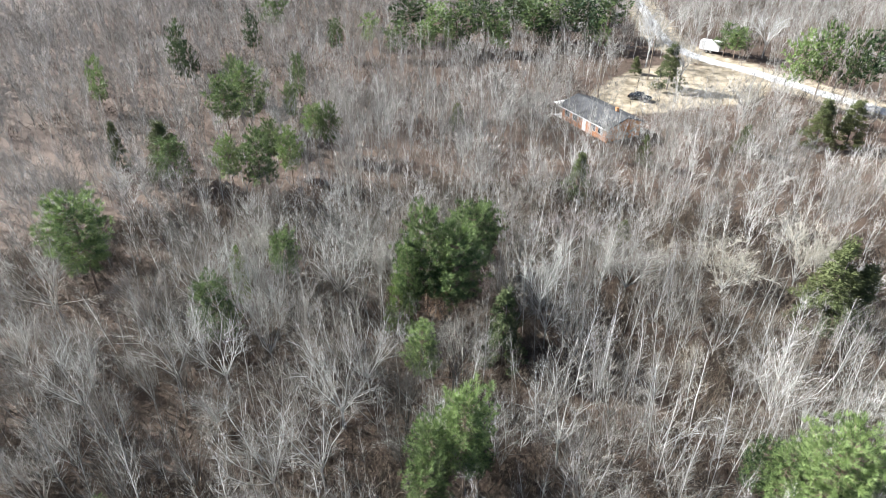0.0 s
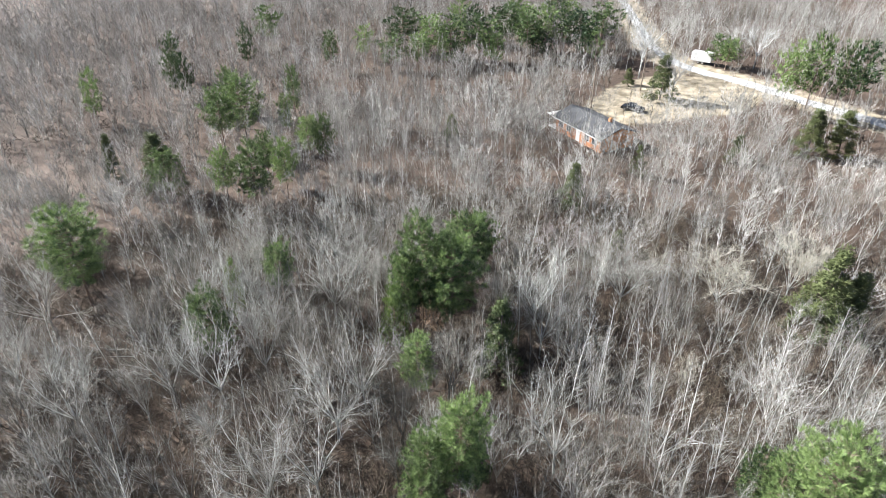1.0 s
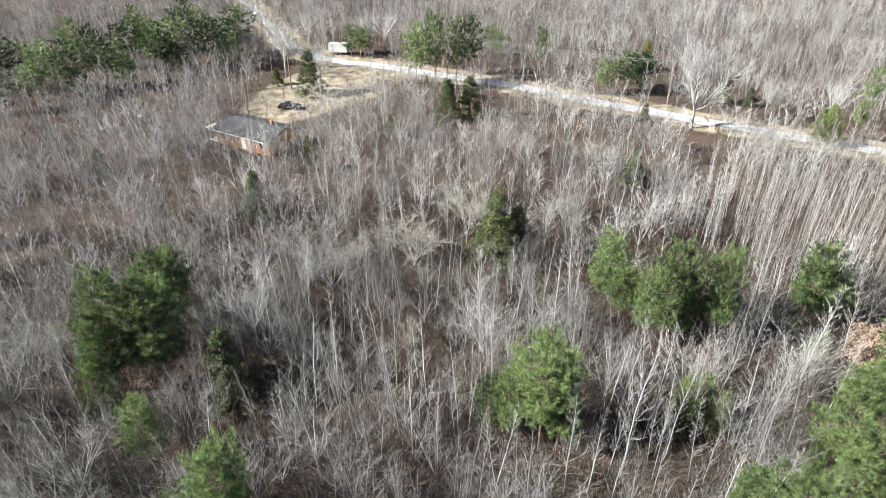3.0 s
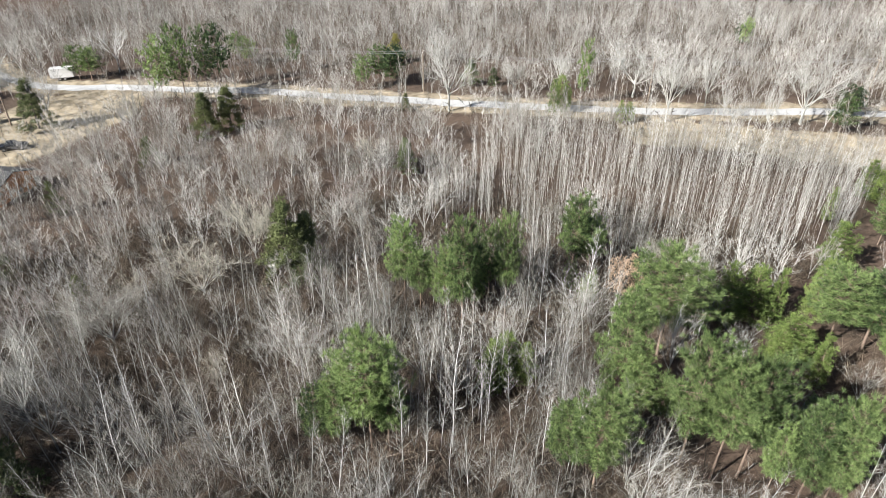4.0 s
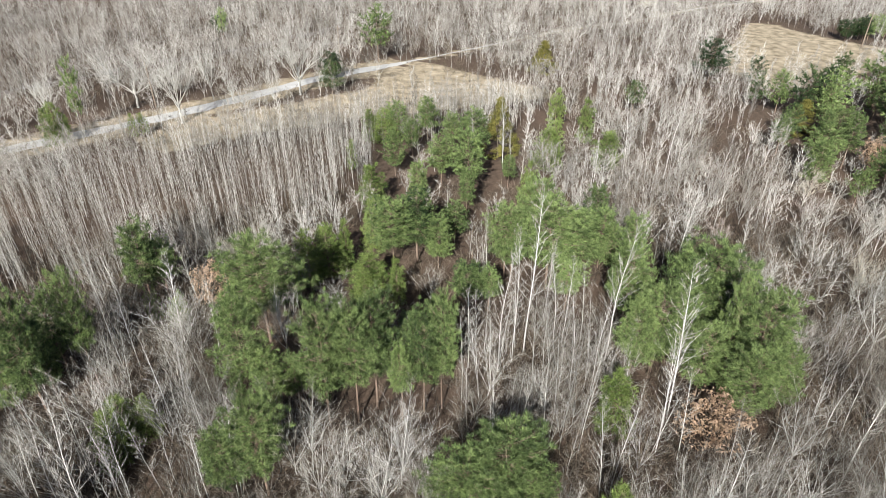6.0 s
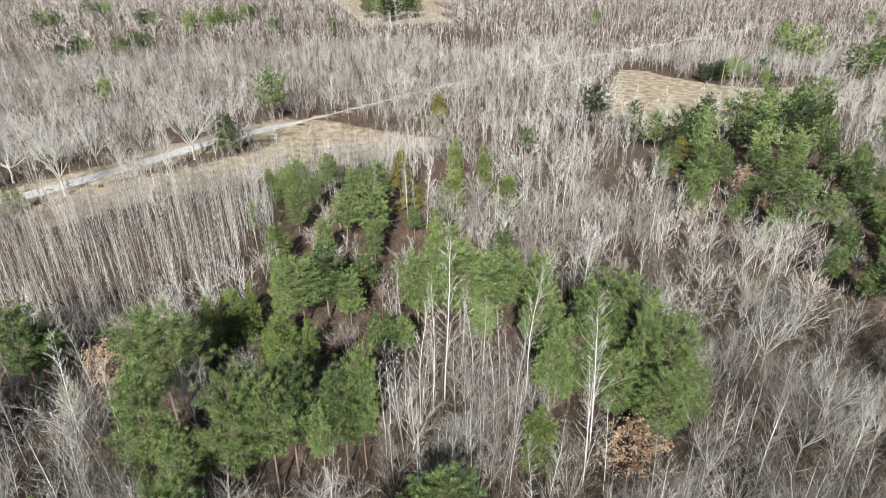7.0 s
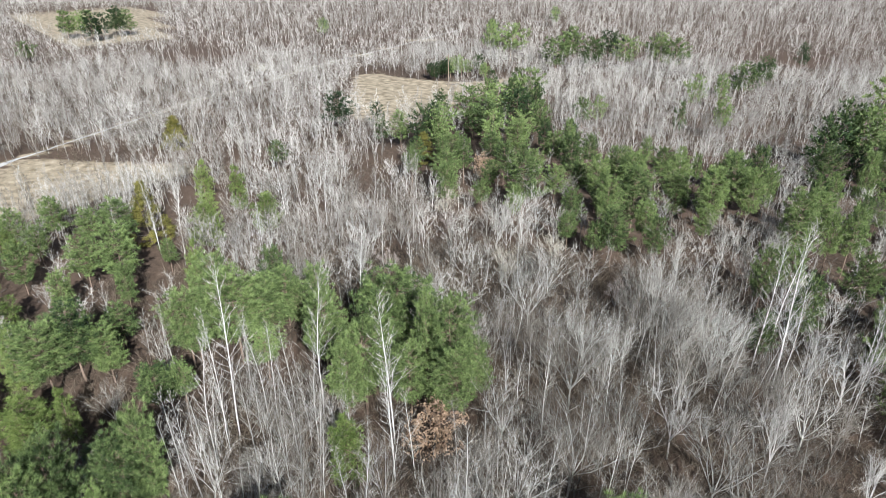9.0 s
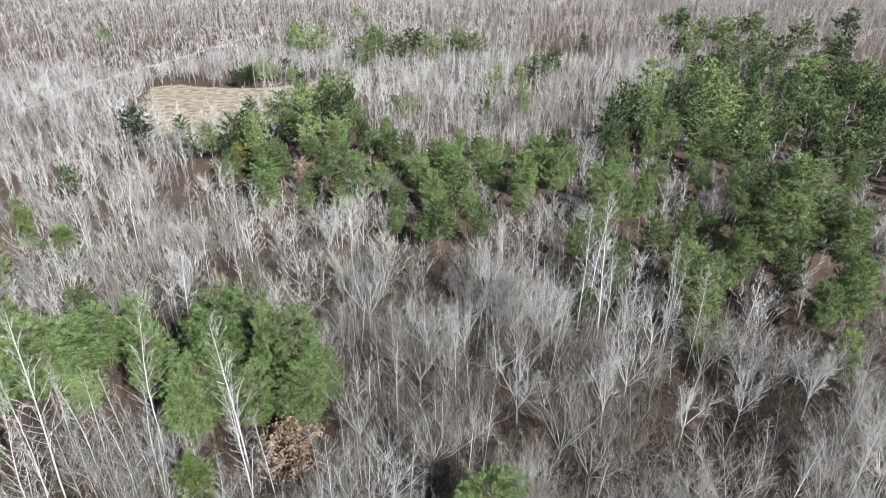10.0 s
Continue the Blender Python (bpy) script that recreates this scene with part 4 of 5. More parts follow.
PALE_POLES = [
    (40.4, -9.4, 12.7, 0.9), (44.4, -13.5, 15.3, 0.5), (45.1, -14.8, 15.4, 1.1), (45.4, -18.0, 9.5, 1.2), (39.6, -19.8, 9.5, 1.7), (39.7, -19.1, 7.8, 1.0),
    (43.1, -22.5, 13.5, 1.0), (39.1, -23.0, 7.4, 1.0), (55.9, -35.8, 10.3, 1.9), (31.9, -22.7, 11.1, 0.8), (35.3, -25.3, 14.2, 1.3), (31.7, -36.5, 7.8, 1.6),
    (43.1, -11.7, 11.8, 0.5), (50.8, -18.8, 10.5, 1.1), (18.4, -63.5, 14.0, 2.1), (82.4, -46.2, 12.0, 2.2), (81.6, -40.1, 12.0, 1.9), (77.7, -32.1, 9.0, 2.1),
    (88.1, -22.8, 10.0, 2.3), (31.0, 22.6, 11.0, 3.1), (33.5, 20.1, 10.0, 2.0), (14.2, 40.5, 10.0, 2.1), (11.9, 40.3, 9.0, 1.9), (36.5, -41.0, 11.0, 1.8),
    (142.4, -130.9, 12.0, 2.3),
]
NEAR_POLES = [
    (29.6, 20.2, 12.8, 1.2), (31.5, 18.6, 13.6, 1.5), (33.6, 16.8, 12.7, 1.3), (36.9, 20.2, 10.4, 0.9), (32.1, 11.0, 9.7, 1.2), (45.6, 39.4, 9.1, 1.5),
    (45.4, 37.6, 9.3, 1.2), (20.4, 24.6, 12.8, 0.9), (15.8, 44.9, 4.8, 1.2), (13.6, 38.8, 9.0, 1.6), (17.2, 40.2, 8.2, 1.2), (18.2, 31.7, 8.9, 1.2),
    (23.0, 30.1, 8.5, 1.2), (20.6, 30.7, 7.0, 1.0), (35.6, 43.0, 7.0, 1.0), (37.5, 41.6, 6.1, 1.0), (9.1, 40.9, 6.0, 1.0), (15.7, -59.4, 15.8, 2.4),
    (13.2, -59.7, 11.7, 1.8), (8.6, -60.1, 13.1, 2.3), (-2.9, -46.7, 6.2, 1.2), (-5.2, -79.2, 5.8, 1.4),
]
LEAFY_OAKS = [
    (31.2, -26.7, 7.0, 2.6), (56.8, 16.3, 8.0, 1.9), (77.5, -78.8, 7.0, 2.6), (-0.3, 49.7, 7.0, 1.7),
]

heroes = []
for gr, table in ((g_big, ROADSIDE_TREES), (g_spread, SPREADING_TREES), (g_poles, PALE_POLES), (g_poles, NEAR_POLES), (g_oak, LEAFY_OAKS)):
    for x, y, h, rad in table:
        if gr is g_big:
            gr.put(x, y, h, rad * 1.1, r)
            heroes.append((x, y, rad * 0.45))
            continue
        if gr is g_spread and 20 < y < 70:
            g_grey.put(x, y, h, rad * 1.1, r)
            heroes.append((x, y, min(rad, 3.2)))
            continue
        stems = 1 if gr is not g_poles else max(1, round(rad / 0.6))
        for k in range(stems):
            dx, dy = r.normal(0, rad * 0.55, 2) if k else (0, 0)
            gr.put(x + dx, y + dy, h * (1.25 if gr is g_oak else 1) * (1 if k == 0 else r.uniform(0.75, 0.98)), rad * (1.35 if gr is g_oak else 1.1) if stems == 1 else min(rad, 1.5), r)
        heroes.append((x, y, min(rad * (1.35 if gr is g_spread else 1.0), 5.0)))
for k, (x, y, h, rad) in enumerate(VASE_TREES):
    (g_vase2 if k in (0, 5, 7, 9, 12, 14) else g_vase).put(x, y, h, rad * 1.1, r)
    heroes.append((x, y, min(rad, 3.2)))

# ---- the woods ----
BUILDINGS = [(27.8, 103.9, 7.2), (38.5, 117.7, 3.5), (63.8, 151.5, 4.0)]
POLE_STRIP = [(60, 47), (85, 50), (105, 32), (111, 10), (116, -8), (118, -40), (105, -30), (100, -10), (80, 2), (70, 6), (62, 24)]


EVER = np.array(evergreens + heroes)


def clear(x, y, q, ever=0.9):
    """Where bare trees may stand: off the road, the clearings, the buildings and the evergreens' stems."""
    ok = edge_distance(x, y, ROAD_LINE[::3]) > np.where(y > 150, 1.9, np.where(y < -12, 0.25, 4.6))
    jx, jy = q.normal(0, 2.2, (2, len(x)))
    for poly in (VERGE, FIELD, YARD, FAR_YARD):
        much = 0.8 if poly is FIELD else 1.0
        ok &= ~inside(x + jx * much, y + jy * much, poly)
    for bx, by, br in BUILDINGS:
        ok &= np.hypot(x - bx, y - by) > br
    ok &= ~inside(x, y, SOUTH_STAND) | (q.random(len(x)) < 0.4)
    for stand in (CENTRE_STAND, EAST_STAND, LIGHT_STAND, SOUTH_EAST_STAND, SOUTH_MID_STAND):
        ok &= ~inside(x, y, stand) | (q.random(len(x)) < 0.3)
    if ever:
        # each stands in a small gap of its own
        for k in (0.0, 2.2, 4.2):
            near = np.maximum(1 - k / np.hypot(EVER[:, 0], EVER[:, 1]), 0)
            ok &= (np.hypot(x[:, None] - EVER[:, 0] * near, y[:, None] - EVER[:, 1] * near) > EVER[:, 2] * ever * (0.85 - 0.08 * k)).all(1)
    return ok


def scatter(count, r0, r1, az0, az1, seed, ever=0.9):
    """Random places in a ring sector where trees may stand."""
    q = np.random.default_rng(seed)
    rr = np.sqrt(q.uniform(r0 * r0, r1 * r1, count))
    az = np.radians(q.uniform(az0, az1, count))
    x, y = rr * np.sin(az), rr * np.cos(az)
    ok = clear(x, y, q, ever)
    return x[ok], y[ok], q


def joined(name, templates, pick, x, y, size, q, mats, wide=(0.85, 1.2), girth=None):
    """One mesh of many trees; pick says which template each is, size how high it grows."""
    vs, fs, ms, tones, n0 = [], [], [], [], 0
    for k, (v, f, m) in enumerate(templates):
        s = np.where(pick == k)[0]
        if not len(s):
            continue
        a_ = q.uniform(0, 2 * np.pi, len(s))
        sc = size[s] / v[:, 2].max()
        ww = sc * q.uniform(wide[0], wide[1], len(s)) if girth is None else girth[s] / extent((v,))[1]
        ca, sa = np.cos(a_) * ww, np.sin(a_) * ww
        lean = q.normal(0, 0.035, (2, len(s)))
        V = np.empty((len(s), len(v), 3), np.float32)
        V[:, :, 2] = v[None, :, 2] * sc[:, None]
        V[:, :, 0] = ca[:, None] * v[None, :, 0] - sa[:, None] * v[None, :, 1] + x[s][:, None] + lean[0][:, None] * V[:, :, 2]
        V[:, :, 1] = sa[:, None] * v[None, :, 0] + ca[:, None] * v[None, :, 1] + y[s][:, None] + lean[1][:, None] * V[:, :, 2]
        vs.append(V.reshape(-1, 3))
        fs.append((f[None] + (np.arange(len(s)) * len(v))[:, None, None]).reshape(-1, 3) + n0)
        ms.append(np.tile(m, len(s)))
        tones.append(np.repeat(q.uniform(-0.85, 0.6, len(s)), len(v)))
        n0 += len(s) * len(v)
    me = mesh_from(name, np.concatenate(vs), np.concatenate(fs), mats, np.concatenate(ms))
    att = me.attributes.new("tone", "FLOAT", "POINT")
    att.data.foreach_set("value", np.concatenate(tones).astype(np.float32))
    return me


def plant(name, templates, x, y, q, hs, mats, label, wide=(0.85, 1.2), category="woods"):
    """Joins many trees of some templates into one object."""
    me = joined(name, templates, q.integers(len(templates), size=len(x)), x, y, q.uniform(hs[0], hs[1], len(x)), q, mats, wide)
    return tagged(new(name, me), label, category, kind="stuff")


class Plot:
    """A square piece of woods, laid again and again; each tree keeps its place, so that a plot by the road can leave some out."""

    def __init__(self, side, templates, shares, heights, count, seed):
        self.q = np.random.default_rng(seed)
        q, k = self.q, int(round(math.sqrt(count)))
        gx_, gy_ = np.meshgrid((np.arange(k) + 0.5) / k - 0.5, (np.arange(k) + 0.5) / k - 0.5)
        self.x = (gx_.ravel() + q.uniform(-0.62, 0.62, k * k) / k) * side
        self.y = (gy_.ravel() + q.uniform(-0.62, 0.62, k * k) / k) * side
        self.templates, self.seed = templates, seed
        self.pick = q.choice(len(templates), size=k * k, p=np.array(shares) / sum(shares))
        self.size = np.array([q.uniform(*heights[p]) for p in self.pick])
        self.mesh = None

    def mesh_of(self, keep, mats):
        return joined("bare_woods", self.templates, self.pick[keep], self.x[keep], self.y[keep], self.size[keep], np.random.default_rng(self.seed), mats)


def repaint(arrays, shift):
    """The same tree with its material slots moved on."""
    v, f, m = arrays
    return v, f, np.minimum(m + shift, 3)


def lay_woods(name, label, plots, side, r0, r1, az0, az1, seed, where=None, ever=0.9):
    """Covers a ring sector with plots, turned by quarter turns."""
    q = np.random.default_rng(seed)
    k = int(r1 // side) + 2
    for i_ in range(-k, k + 1):
        for j_ in range(-k, k + 1):
            cx, cy = (i_ + 0.5) * side, (j_ + 0.5) * side
            d, az = math.hypot(cx, cy), math.degrees(math.atan2(cx, cy)) % 360
            az = az - 360 if az > 270 else az
            choice = plots if where is None else where(cx, cy, plots)
            if not (r0 <= d < r1 and az0 <= az <= az1) or not choice:
                continue
            p = choice[q.integers(len(choice))]
            turn = int(q.integers(4))
            ca, sa = (1, 0, -1, 0)[turn], (0, 1, 0, -1)[turn]
            ok = clear(cx + ca * p.x - sa * p.y, cy + sa * p.x + ca * p.y, q, ever)
            if not ok.any():
                continue
            if ok.all():
                p.mesh = p.mesh or p.mesh_of(ok, WOOD_MATS)
                me = p.mesh
            else:
                me = p.mesh_of(ok, WOOD_MATS)
            ob = tagged(new(name, me), label, "woods", kind="stuff")
            ob.matrix_basis = pose(cx, cy, 0, 0, 0, 90 * turn)


# Slots: grey bark, brown-grey twigs, pale bark, pale twigs, brown undergrowth.
WOOD_MATS = [BARK_GREY, TWIG, BARK_PALE, TWIG_PALE, BRUSH]
fine_pole = [pole_tree(s, 12, 0.070, 52, 7, 0.26, 0.20, 0.018, 4, tw=0.75, wide=(0.45, 0.85)) for s in (78, 79, 80)]
near_pole = [pole_tree(s, 12, 0.062, 44, 6, 0.26, 0.20, 0.022, simple=1, tw=0.85, wide=(0.45, 0.85)) for s in (81, 82, 83)]
near_vase = [limb_tree(s, 9, 0.07, 8, 0.14, 0.5, 9, 9, 0.022, 0.08, 0, simple=True, lift=0.12) for s in (84, 85, 86)]
near_limb = [limb_tree(s, 13, 0.15, 7, 0.30, 0.72, 9, 7, 0.024, 0.14, 4, lift=0.1, stout=1.2) for s in (87, 88, 89)]
next_pole = [pole_tree(s, 12, 0.062, 34, 9, 0.22, 0.20, 0.046, simple=1, tw=0.9, wide=(0.4, 0.75)) for s in (181, 182, 183)]
next_vase = [limb_tree(s, 9, 0.07, 7, 0.14, 0.48, 6, 12, 0.046, 0.10, 0, simple=True, lift=0.12) for s in (184, 185)]
mid_pole = [pole_tree(s, 12, 0.048, 18, 17, 0.2, 0.18, 0.044, simple=2, tw=1.0, wide=(0.3, 0.6)) for s in (91, 92, 93)]
mid_vase = [limb_tree(s, 10, 0.07, 6, 0.2, 0.5, 5, 15, 0.046, 0.12, 0, simple=True, lift=0.12) for s in (94, 95)]
far_pole = [pole_tree(s, 12, 0.07, 7, 22, 0.2, 0.2, 0.07, simple=2, tw=1.4) for s in (97, 98)]
far_vase = [limb_tree(s, 10, 0.08, 4, 0.2, 0.55, 2, 18, 0.07, 0.1, 0, simple=True) for s in (99, 100)]
sapling = [pole_tree(s, 10, 0.033, 18, 12, 0.25, 0.075, 0.020, simple=1, tw=0.6, wide=(0.3, 0.65)) for s in (191, 192, 193)]
low_pole = [pole_tree(s, 6, 0.035, 16, 6, 0.15, 0.28, 0.030, simple=2, tw=0.8, wide=(0.4, 0.9)) for s in (194, 195)]
low_pole = [(v, f, np.full_like(m, 4)) for v, f, m in low_pole]
brush = [shrub(s, 2.6, 6, 9, 0.026) for s in (101, 102, 103)]
coarse_brush = [shrub(s, 2.6, 3, 9, 0.075) for s in (104, 105)]

POLE_H, VASE_H, LIMB_H, LOW_H = (6.5, 12), (5.5, 10), (9, 13.5), (2.5, 6.5)


def hazy(arrays):
    """A far tree whose stem has the colour of its twigs."""
    return arrays[0], arrays[1], np.full_like(arrays[2], 3)


near_limb = [(v, f, np.ones_like(m)) for v, f, m in near_limb[:2]] + near_limb[2:]
far_pole, far_vase = [hazy(a_) for a_ in far_pole], [repaint(a_, 2) for a_ in far_vase]


def plots(side, poles_, vases_, limbs_, shares, count, seeds, pale=False, low=1.0, under=0.0):
    t_ = poles_ + [repaint(a_, 0 if limbs_ else 2) for a_ in poles_[:1]] + [repaint(a_, 2 if pale or (i_ == 0 and not limbs_) else 0) for i_, a_ in enumerate(vases_)] + limbs_
    hs_ = [POLE_H] * (len(poles_) + 1) + [VASE_H] * len(vases_) + [LIMB_H] * len(limbs_)
    hs_ = [(h_[0] * low, h_[1] * low) for h_ in hs_]
    sh_ = [shares[0] / (len(poles_) + 1)] * (len(poles_) + 1) + [shares[1] / len(vases_)] * len(vases_) + ([shares[2] / len(limbs_)] * len(limbs_) if limbs_ else [])
    if under:
        t_, hs_ = t_ + low_pole, hs_ + [LOW_H] * 2
        sh_ = [v * (1 - under) for v in sh_] + [under / 2] * 2
    return [Plot(side, t_, sh_, hs_, count, s) for s in seeds]


mixed_near = plots(10, near_pole, near_vase, [], (0.62, 0.38, 0), 36, (201, 202, 203), under=0.5)
oaks_near = plots(10, near_pole, near_vase, near_limb, (0.42, 0.26, 0.32), 25, (204, 205, 206), under=0.42)
mixed_next = plots(14, next_pole, next_vase, [], (0.5, 0.5, 0), 42, (207, 208, 209), low=0.9, under=0.35)
mixed_mid = plots(24, mid_pole, mid_vase, [], (0.42, 0.58, 0), 72, (210, 211, 212), False, 0.95)
pale_mid = plots(24, [repaint(a_, 2) for a_ in mid_pole[:2]], mid_vase, [], (0.6, 0.4, 0), 72, (215, 216), True, 0.9)
mixed_far = plots(50, far_pole, far_vase, [], (0.5, 0.5, 0), 130, (213, 214), True, 0.82)


def near_kind(cx, cy, kinds):
    """Big spreading trees in the near north-west and south, nothing in the pole thicket, elsewhere mixed woods."""
    if inside(np.array([cx]), np.array([cy]), POLE_STRIP)[0]:
        return []
    az = math.degrees(math.atan2(cx, cy)) % 360
    return kinds[1] if (az > 285 or az < 12 or 138 < az < 285) else kinds[0]


def not_strip(cx, cy, kinds):
    return [] if inside(np.array([cx]), np.array([cy]), POLE_STRIP)[0] else kinds


def by_side(cx, cy, kinds):
    """Paler young trees in the south-east."""
    return kinds[1] if math.degrees(math.atan2(cx, cy)) % 360 > 112 and cx > 0 else kinds[0]


lay_woods("bare_woods", "dense bare grey-brown hardwoods with fine twigs", (mixed_near, oaks_near), 10, 9, 62, -60, 205, 31, near_kind)
lay_woods("bare_woods", "dense slender bare grey-brown hardwoods", mixed_next, 14, 62, 108, -58, 204, 32, not_strip)
lay_woods("bare_woods", "bare grey hardwoods in the middle distance", (mixed_mid, pale_mid), 24, 108, 240, -46, 196, 33, by_side)
lay_woods("far_woods", "distant bare grey-brown winter woods", mixed_far, 50, 240, 600, 48, 196, 34, None, 0)
lay_woods("far_woods", "distant bare winter woods to the north", mixed_far, 50, 240, 360, -46, 48, 35, None, 0)
x, y, q = scatter(700, 24, 160, 206, 298, 6)
plant("far_woods", far_vase, x, y, q, (8, 12), WOOD_MATS, "bare winter woods on the far side")

# Single bare trees close by.
x, y, q = scatter(260, 24, 48, -56, 202, 1)
g_near = grove("bare_tree", "crown", fine_pole, BARK_GREY, TWIG, "slender bare grey-brown hardwood in leaf litter", "bare tree", "bare hardwoods", True)
for k in range(min(90, len(x))):
    g_near.put(float(x[k]), float(y[k]), float(q.uniform(7, 11.5)), 1.8, q)

sx, sy, q = scatter(12000, 50, 130, 40, 125, 2)
s = inside(sx, sy, POLE_STRIP)
sx, sy = sx[s][:1500], sy[s][:1500]
sapling = sapling + [repaint(sapling[0], 2)]
plant("sapling_thicket", sapling, sx, sy, q, (5.0, 10.0), WOOD_MATS, "thicket of thin pale straight bare saplings", (0.8, 1.3))
fx, fy, fh, fr = np.array(far_stand).T
me = joined("pine_woods", far_pines, q.integers(len(far_pines), size=len(fx)), fx, fy, fh, q, [BARK_PINE, NEEDLE], girth=fr)
tagged(new("pine_woods", me), "dense dark green pine stand in the distance", "pine woods", kind="stuff")
x, y, q = scatter(16000, 2, 82, -56, 202, 7, 0)
plant("underbrush", brush, x, y, q, (0.7, 3.6), [BRUSH, BRUSH], "brown tangled bare underbrush in leaf litter", (0.9, 1.6), "underbrush")

x, y, q = scatter(6000, 110, 240, -42, 190, 8, 0)
plant("underbrush", coarse_brush, x, y, q, (1.2, 3.6), [BRUSH, BRUSH], "brown tangled underbrush below far bare woods", (0.9, 1.6), "underbrush")

# Dry grass on the verge, the field and the yard.
grass = [shrub(s, 0.5, 5, 2, 0.02) for s in (111, 112)]
gxs, gys = [], []
q = np.random.default_rng(12)
for poly, count in ((VERGE, 2600), (FIELD, 500), (YARD, 1500)):
    px, py = np.array([p[0] for p in poly]), np.array([p[1] for p in poly])
    ax, ay = q.uniform(px.min() - 3, px.max() + 3, count), q.uniform(py.min() - 3, py.max() + 3, count)
    ok = (open_ground(ax, ay) > 0.35) & (edge_distance(ax, ay, ROAD_LINE[::3]) > 2.4)
    for bx, by, br in BUILDINGS:
        ok &= np.hypot(ax - bx, ay - by) > br * 0.8
    gxs.append(ax[ok])
    gys.append(ay[ok])
plant("dry_grass", grass, np.concatenate(gxs), np.concatenate(gys), q, (0.25, 0.8), [STRAW, STRAW], "dry straw-coloured tufts of winter grass", (1.2, 2.2), "grass")


# ---- house, car, trailer, power poles ----
def ranch_house():
    """A low brick house with a gabled shingle roof."""
    top = tagged(new("house"), "low orange-brick ranch house with weathered dark shingle roof", "house")
    L, W, Hh = 6.2, 3.6, 2.6
    bm = box(-L, -W, 0, L, W, Hh)
    # gable walls rise to the ridge
    walls = part("wall", bm, BRICK, top)
    for sx_ in (-1, 1):
        bm = bmesh.new()
        vs = [bm.verts.new(p) for p in ((sx_ * (L + 0.02), -W, 0), (sx_ * (L + 0.02), W, 0), (sx_ * (L + 0.02), W, Hh), (sx_ * (L + 0.02), 0, Hh + 1.15), (sx_ * (L + 0.02), -W, Hh))]
        vs2 = [bm.verts.new(p.co - Vector((sx_ * 0.15, 0, 0))) for p in vs]
        bm.faces.new(vs)
        bm.faces.new(vs2[::-1])
        for k in range(5):
            bm.faces.new((vs[k], vs2[k], vs2[(k + 1) % 5], vs[(k + 1) % 5]))
        part("gable_wall", bm, WHITE if sx_ < 0 else BRICK, top, "white boarded gable end" if sx_ < 0 else "")
    for sy_ in (-1, 1):
        bm = bmesh.new()
        ext, over = 0.6, 0.55
        slope = 1.25 / W
        e0 = Vector((0, sy_ * (W + over), Hh + 0.05 - over * slope))
        r0 = Vector((0, 0, Hh + 1.3))
        up = Vector((0, 0, 0.14))
        pts = [Vector((s_ * (L + ext), 0, 0)) + p for s_, p in ((-1, e0), (1, e0), (1, r0), (-1, r0))]
        lo = [bm.verts.new(p) for p in pts]
        hi = [bm.verts.new(p + up) for p in pts]
        bm.faces.new(lo[::-1])
        bm.faces.new(hi)
        for k in range(4):
            bm.faces.new((lo[k], lo[(k + 1) % 4], hi[(k + 1) % 4], hi[k]))
        slab = part("roof", bm, ROOF, top, "weathered dark grey shingles")
        part("fascia", box(-L - ext, sy_ * (W + over) - 0.03, Hh - over * slope - 0.06, L + ext, sy_ * (W + over) + 0.03, Hh - over * slope + 0.12), WHITE, slab, "white fascia board")
        for k in range(9):
            u0 = k / 9
            p0, p1 = e0.lerp(r0, u0), e0.lerp(r0, u0 + 1 / 9)
            bm = bmesh.new()
            q_ = [Vector((s_ * (L + ext - 0.02), 0, 0)) + p + up + Vector((0, 0, dz)) for s_, p, dz in ((-1, p0, 0.035), (1, p0, 0.035), (1, p1, 0.006), (-1, p1, 0.006))]
            q_ += [q_[0] - Vector((0, 0, 0.033)), q_[1] - Vector((0, 0, 0.033))]
            vv = [bm.verts.new(p) for p in q_]
            bm.faces.new(vv[:4])
            bm.faces.new((vv[4], vv[5], vv[1], vv[0]))
            part("shingle_course", bm, ROOF, slab)
    part("chimney", box(3.0, 0.3, Hh + 0.8, 3.5, 0.8, Hh + 1.95, 0.03), BRICK, top, "short brick chimney")
    for k, xx in enumerate((-4.6, -2.4, 0.2, 2.6, 4.6)):
        if k == 2:
            door = part("door", box(xx - 0.48, -W - 0.05, 0.1, xx + 0.48, -W + 0.02, 2.12), WHITE, top, "white front door")
            part("handle", box(xx + 0.33, -W - 0.09, 1.0, xx + 0.39, -W - 0.05, 1.12), STEEL, door)
            continue
        fr = part("window", box(xx - 0.65, -W - 0.05, 0.95, xx + 0.65, -W + 0.02, 2.1), WHITE, top, "white framed window")
        for s_ in (-1, 1):
            part("pane", box(xx + s_ * 0.31 - 0.27, -W - 0.058, 1.02, xx + s_ * 0.31 + 0.27, -W - 0.045, 2.03), GLASS, fr)
    part("porch_slab", box(-L - 2.2, -W, 0, -L - 0.03, 0.5, 0.15), WHITE, top, "pale concrete porch")
    for yy in (-W + 0.1, 0.3):
        part("porch_post", box(-L - 2.1, yy - 0.06, 0.15, -L - 1.98, yy + 0.06, 2.4), WHITE, top)
    part("porch_roof", box(-L - 2.4, -W - 0.3, 2.4, -L - 0.66, 0.8, 2.52), WHITE, top, "flat white porch roof")
    return top


house = ranch_house()
house.matrix_basis = pose(27.6, 104.2, 0.0, 0, 0, -63)


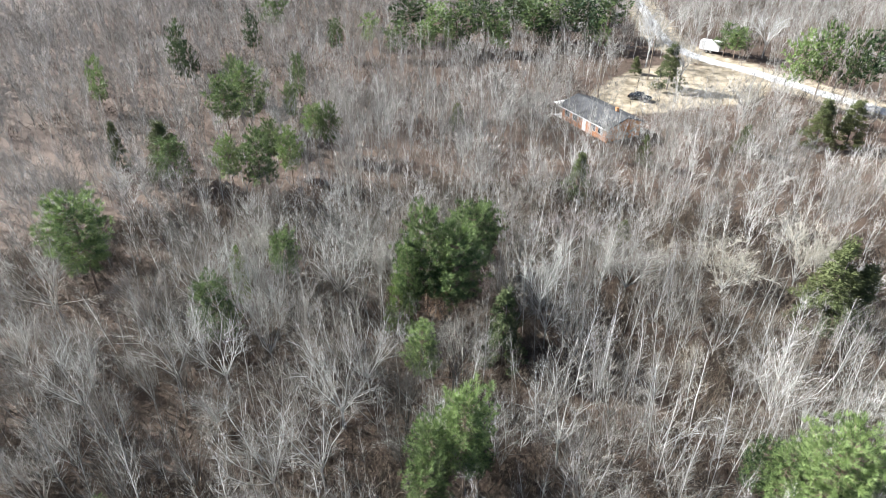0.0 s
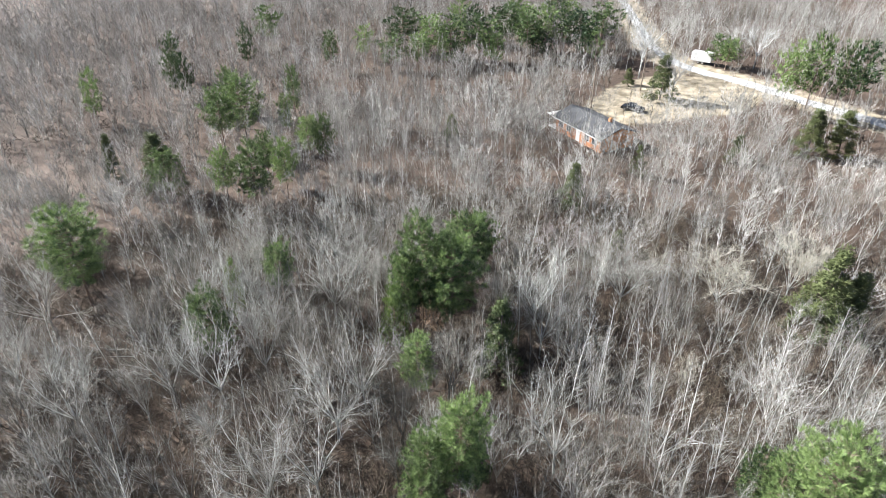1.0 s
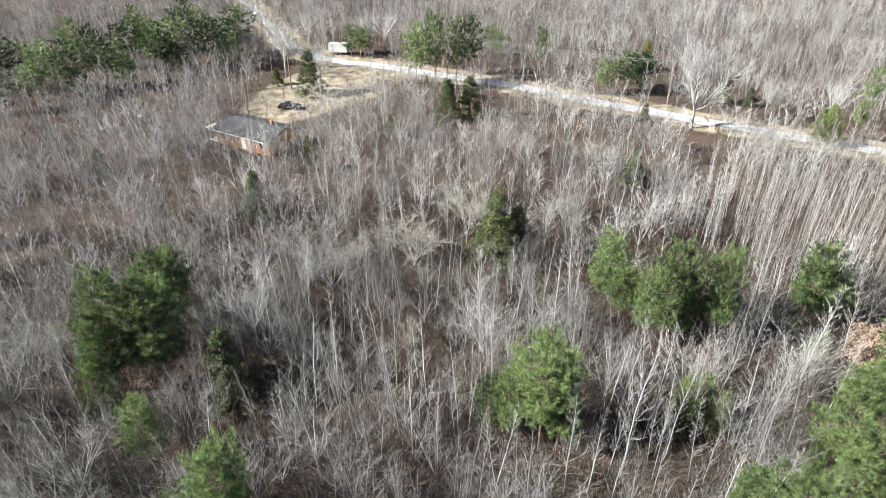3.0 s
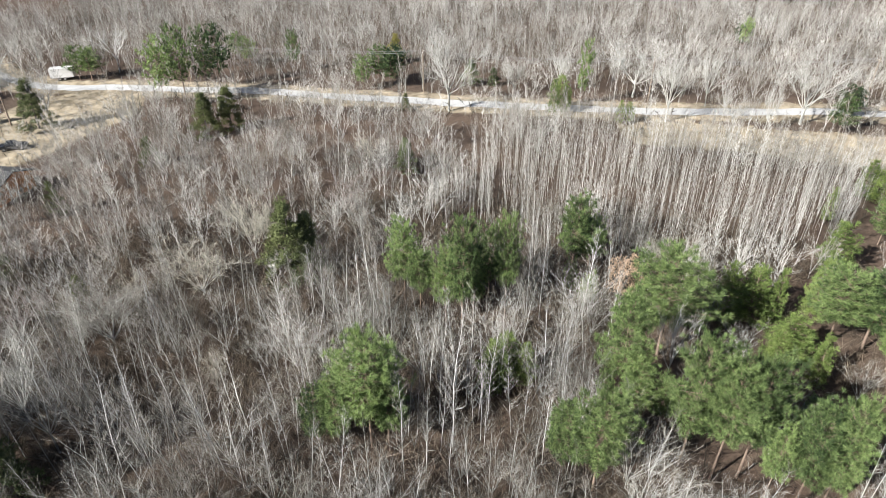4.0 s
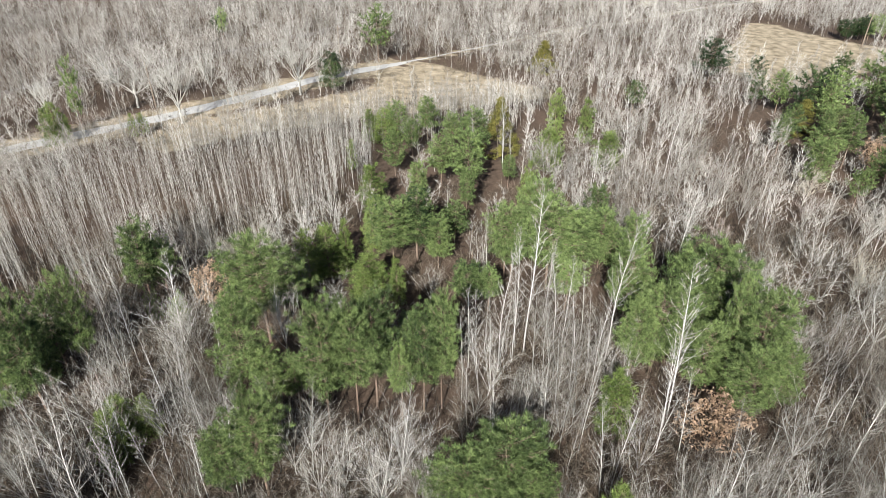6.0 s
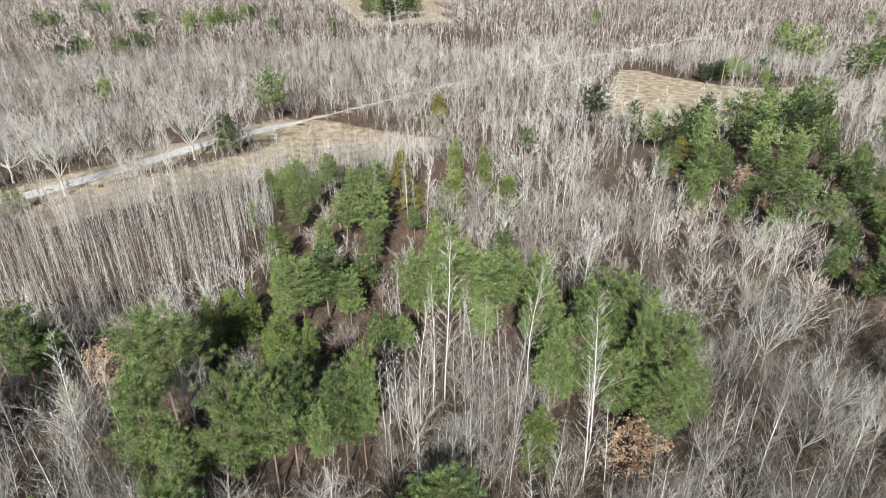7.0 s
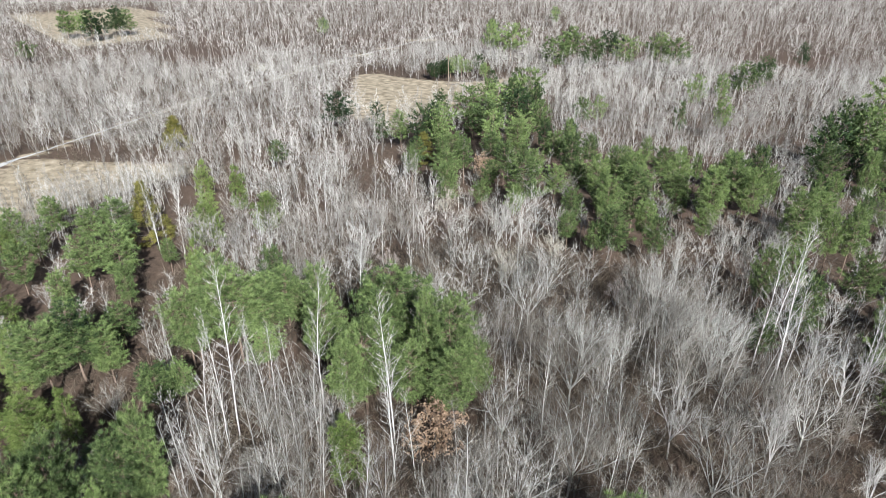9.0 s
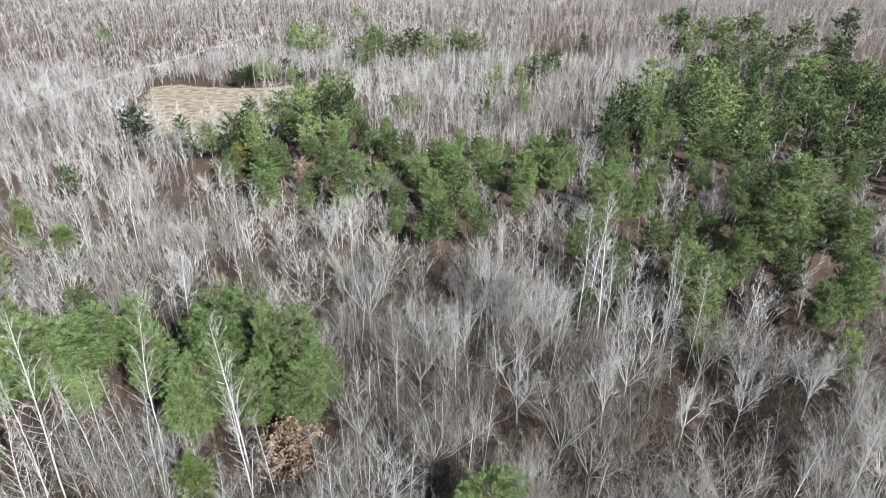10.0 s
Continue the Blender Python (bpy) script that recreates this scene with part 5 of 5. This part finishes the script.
def wheel(parent, x, y, r_=0.33):
    w_ = part("wheel", rod((x, y - 0.11, r_), (x, y + 0.11, r_), r_, sides=18), RUBBER, parent, "black tyre")
    part("rim", rod((x, y - 0.12, r_), (x, y + 0.12, r_), r_ * 0.6, sides=14), STEEL, w_)


def sedan():
    """A dark saloon car."""
    top = tagged(new("car"), "black car parked on the straw-coloured grass", "car")
    bm = bmesh.new()
    prof = [(-2.2, 0.35), (-2.2, 0.8), (-1.95, 0.92), (-1.2, 0.95), (0.75, 0.98), (1.9, 0.86), (2.2, 0.7), (2.2, 0.35)]
    for s_ in (-0.88, 0.88):
        [bm.verts.new((px, s_, pz)) for px, pz in prof]
    bm.verts.ensure_lookup_table()
    k = len(prof)
    bm.faces.new(bm.verts[:k][::-1])
    bm.faces.new(bm.verts[k:])
    for j in range(k):
        bm.faces.new((bm.verts[j], bm.verts[(j + 1) % k], bm.verts[k + (j + 1) % k], bm.verts[k + j]))
    bmesh.ops.bevel(bm, geom=bm.edges[:], offset=0.06, segments=2, affect="EDGES")
    body = part("body", bm, CAR_BLACK, top)
    bm = box(-1.25, -0.78, 0.93, 0.85, 0.78, 1.42)
    for v in bm.verts:
        if v.co.z > 1.2:
            v.co.x = v.co.x * 0.62 - 0.12
            v.co.y *= 0.82
    bmesh.ops.bevel(bm, geom=bm.edges[:], offset=0.05, segments=2, affect="EDGES")
    part("cabin", bm, GLASS, top, "dark glazed cabin")
    part("roof", box(-0.92, -0.6, 1.40, 0.38, 0.6, 1.45, 0.02), CAR_BLACK, top)
    for s_ in (-0.62, 0.62):
        part("headlight", box(2.14, s_ - 0.18, 0.62, 2.23, s_ + 0.18, 0.74, 0.02), STEEL, top, "clear headlight")
        part("tail_light", box(-2.23, s_ - 0.16, 0.68, -2.16, s_ + 0.16, 0.82, 0.02), BRICK, top, "red tail light")
    for px in (-1.35, 1.35):
        for py in (-0.82, 0.82):
            wheel(top, px, py)
    return top


car = sedan()
car.matrix_basis = pose(38.4, 117.9, 0.02, 0, 0, -35)


def trailer():
    """A white box trailer."""
    top = tagged(new("trailer"), "white box trailer beside the gravel road", "trailer")
    part("body", box(-2.4, -1.1, 0.6, 2.4, 1.1, 2.7, 0.08), WHITE, top)
    part("tongue", box(2.4, -0.06, 0.5, 3.6, 0.06, 0.62), STEEL, top)
    for px in (-0.5, 0.5):
        for py in (-1.0, 1.0):
            wheel(top, px, py, 0.36)
    return top


trailer().matrix_basis = pose(64.0, 151.2, 0.05, 0, 0, -38)


def power_pole(h=9.0):
    top = tagged(new("power_pole"), "weathered wooden power pole with crossarm and insulators", "power pole", "power poles")
    part("pole", rod((0, 0, -0.2), (0, 0, h), 0.15, 0.10, 9), POLE_WOOD, top)
    arm = part("crossarm", box(-1.1, -0.06, h - 0.75, 1.1, 0.06, h - 0.6), POLE_WOOD, top)
    for px in (-1.0, -0.35, 0.35, 1.0):
        part("insulator", rod((px, 0, h - 0.6), (px, 0, h - 0.42), 0.05, 0.03, 7), WHITE, arm)
    return top


pole_thing = power_pole()
pole_places = [(43.5, 130.6, 60), (30.6, 119.7, 60), (147.2, -132.3, 20)]
along = [(104.0, 79.5), (126.5, 38.5), (152.0, 2.0), (79.5, 126.0)]
pole_thing.matrix_basis = pose(*pole_places[0][:2], 0, 0, 0, pole_places[0][2])
for px, py, turn in pole_places[1:] + [(px, py, 30) for px, py in along]:
    copy_thing(pole_thing, pose(px, py, 0, 0, 0, turn))


def wire(p, q, sag, label="thin grey power line sagging between poles"):
    cu = bpy.data.curves.new("power_line", "CURVE")
    cu.dimensions, cu.bevel_depth, cu.bevel_resolution = "3D", 0.022, 0
    sp = cu.splines.new("POLY")
    sp.points.add(12)
    for k in range(13):
        u_ = k / 12
        v = Vector(p).lerp(Vector(q), u_) - Vector((0, 0, sag * 4 * u_ * (1 - u_)))
        sp.points[k].co = (*v, 1)
    cu.materials.append(WIRE)
    return tagged(new("power_line", cu), label, "power line", "power lines")


line_poles = [(79.5, 126.0), (104.0, 79.5), (126.5, 38.5), (152.0, 2.0)]
for (ax, ay), (bx, by) in zip(line_poles, line_poles[1:]):
    for off in (-1.0, 0.35, 1.0):
        wire((ax + off * 0.87, ay + off * 0.5, 8.58), (bx + off * 0.87, by + off * 0.5, 8.58), 0.9)
wire((43.5, 130.6, 8.58), (30.6, 119.7, 8.58), 0.5)
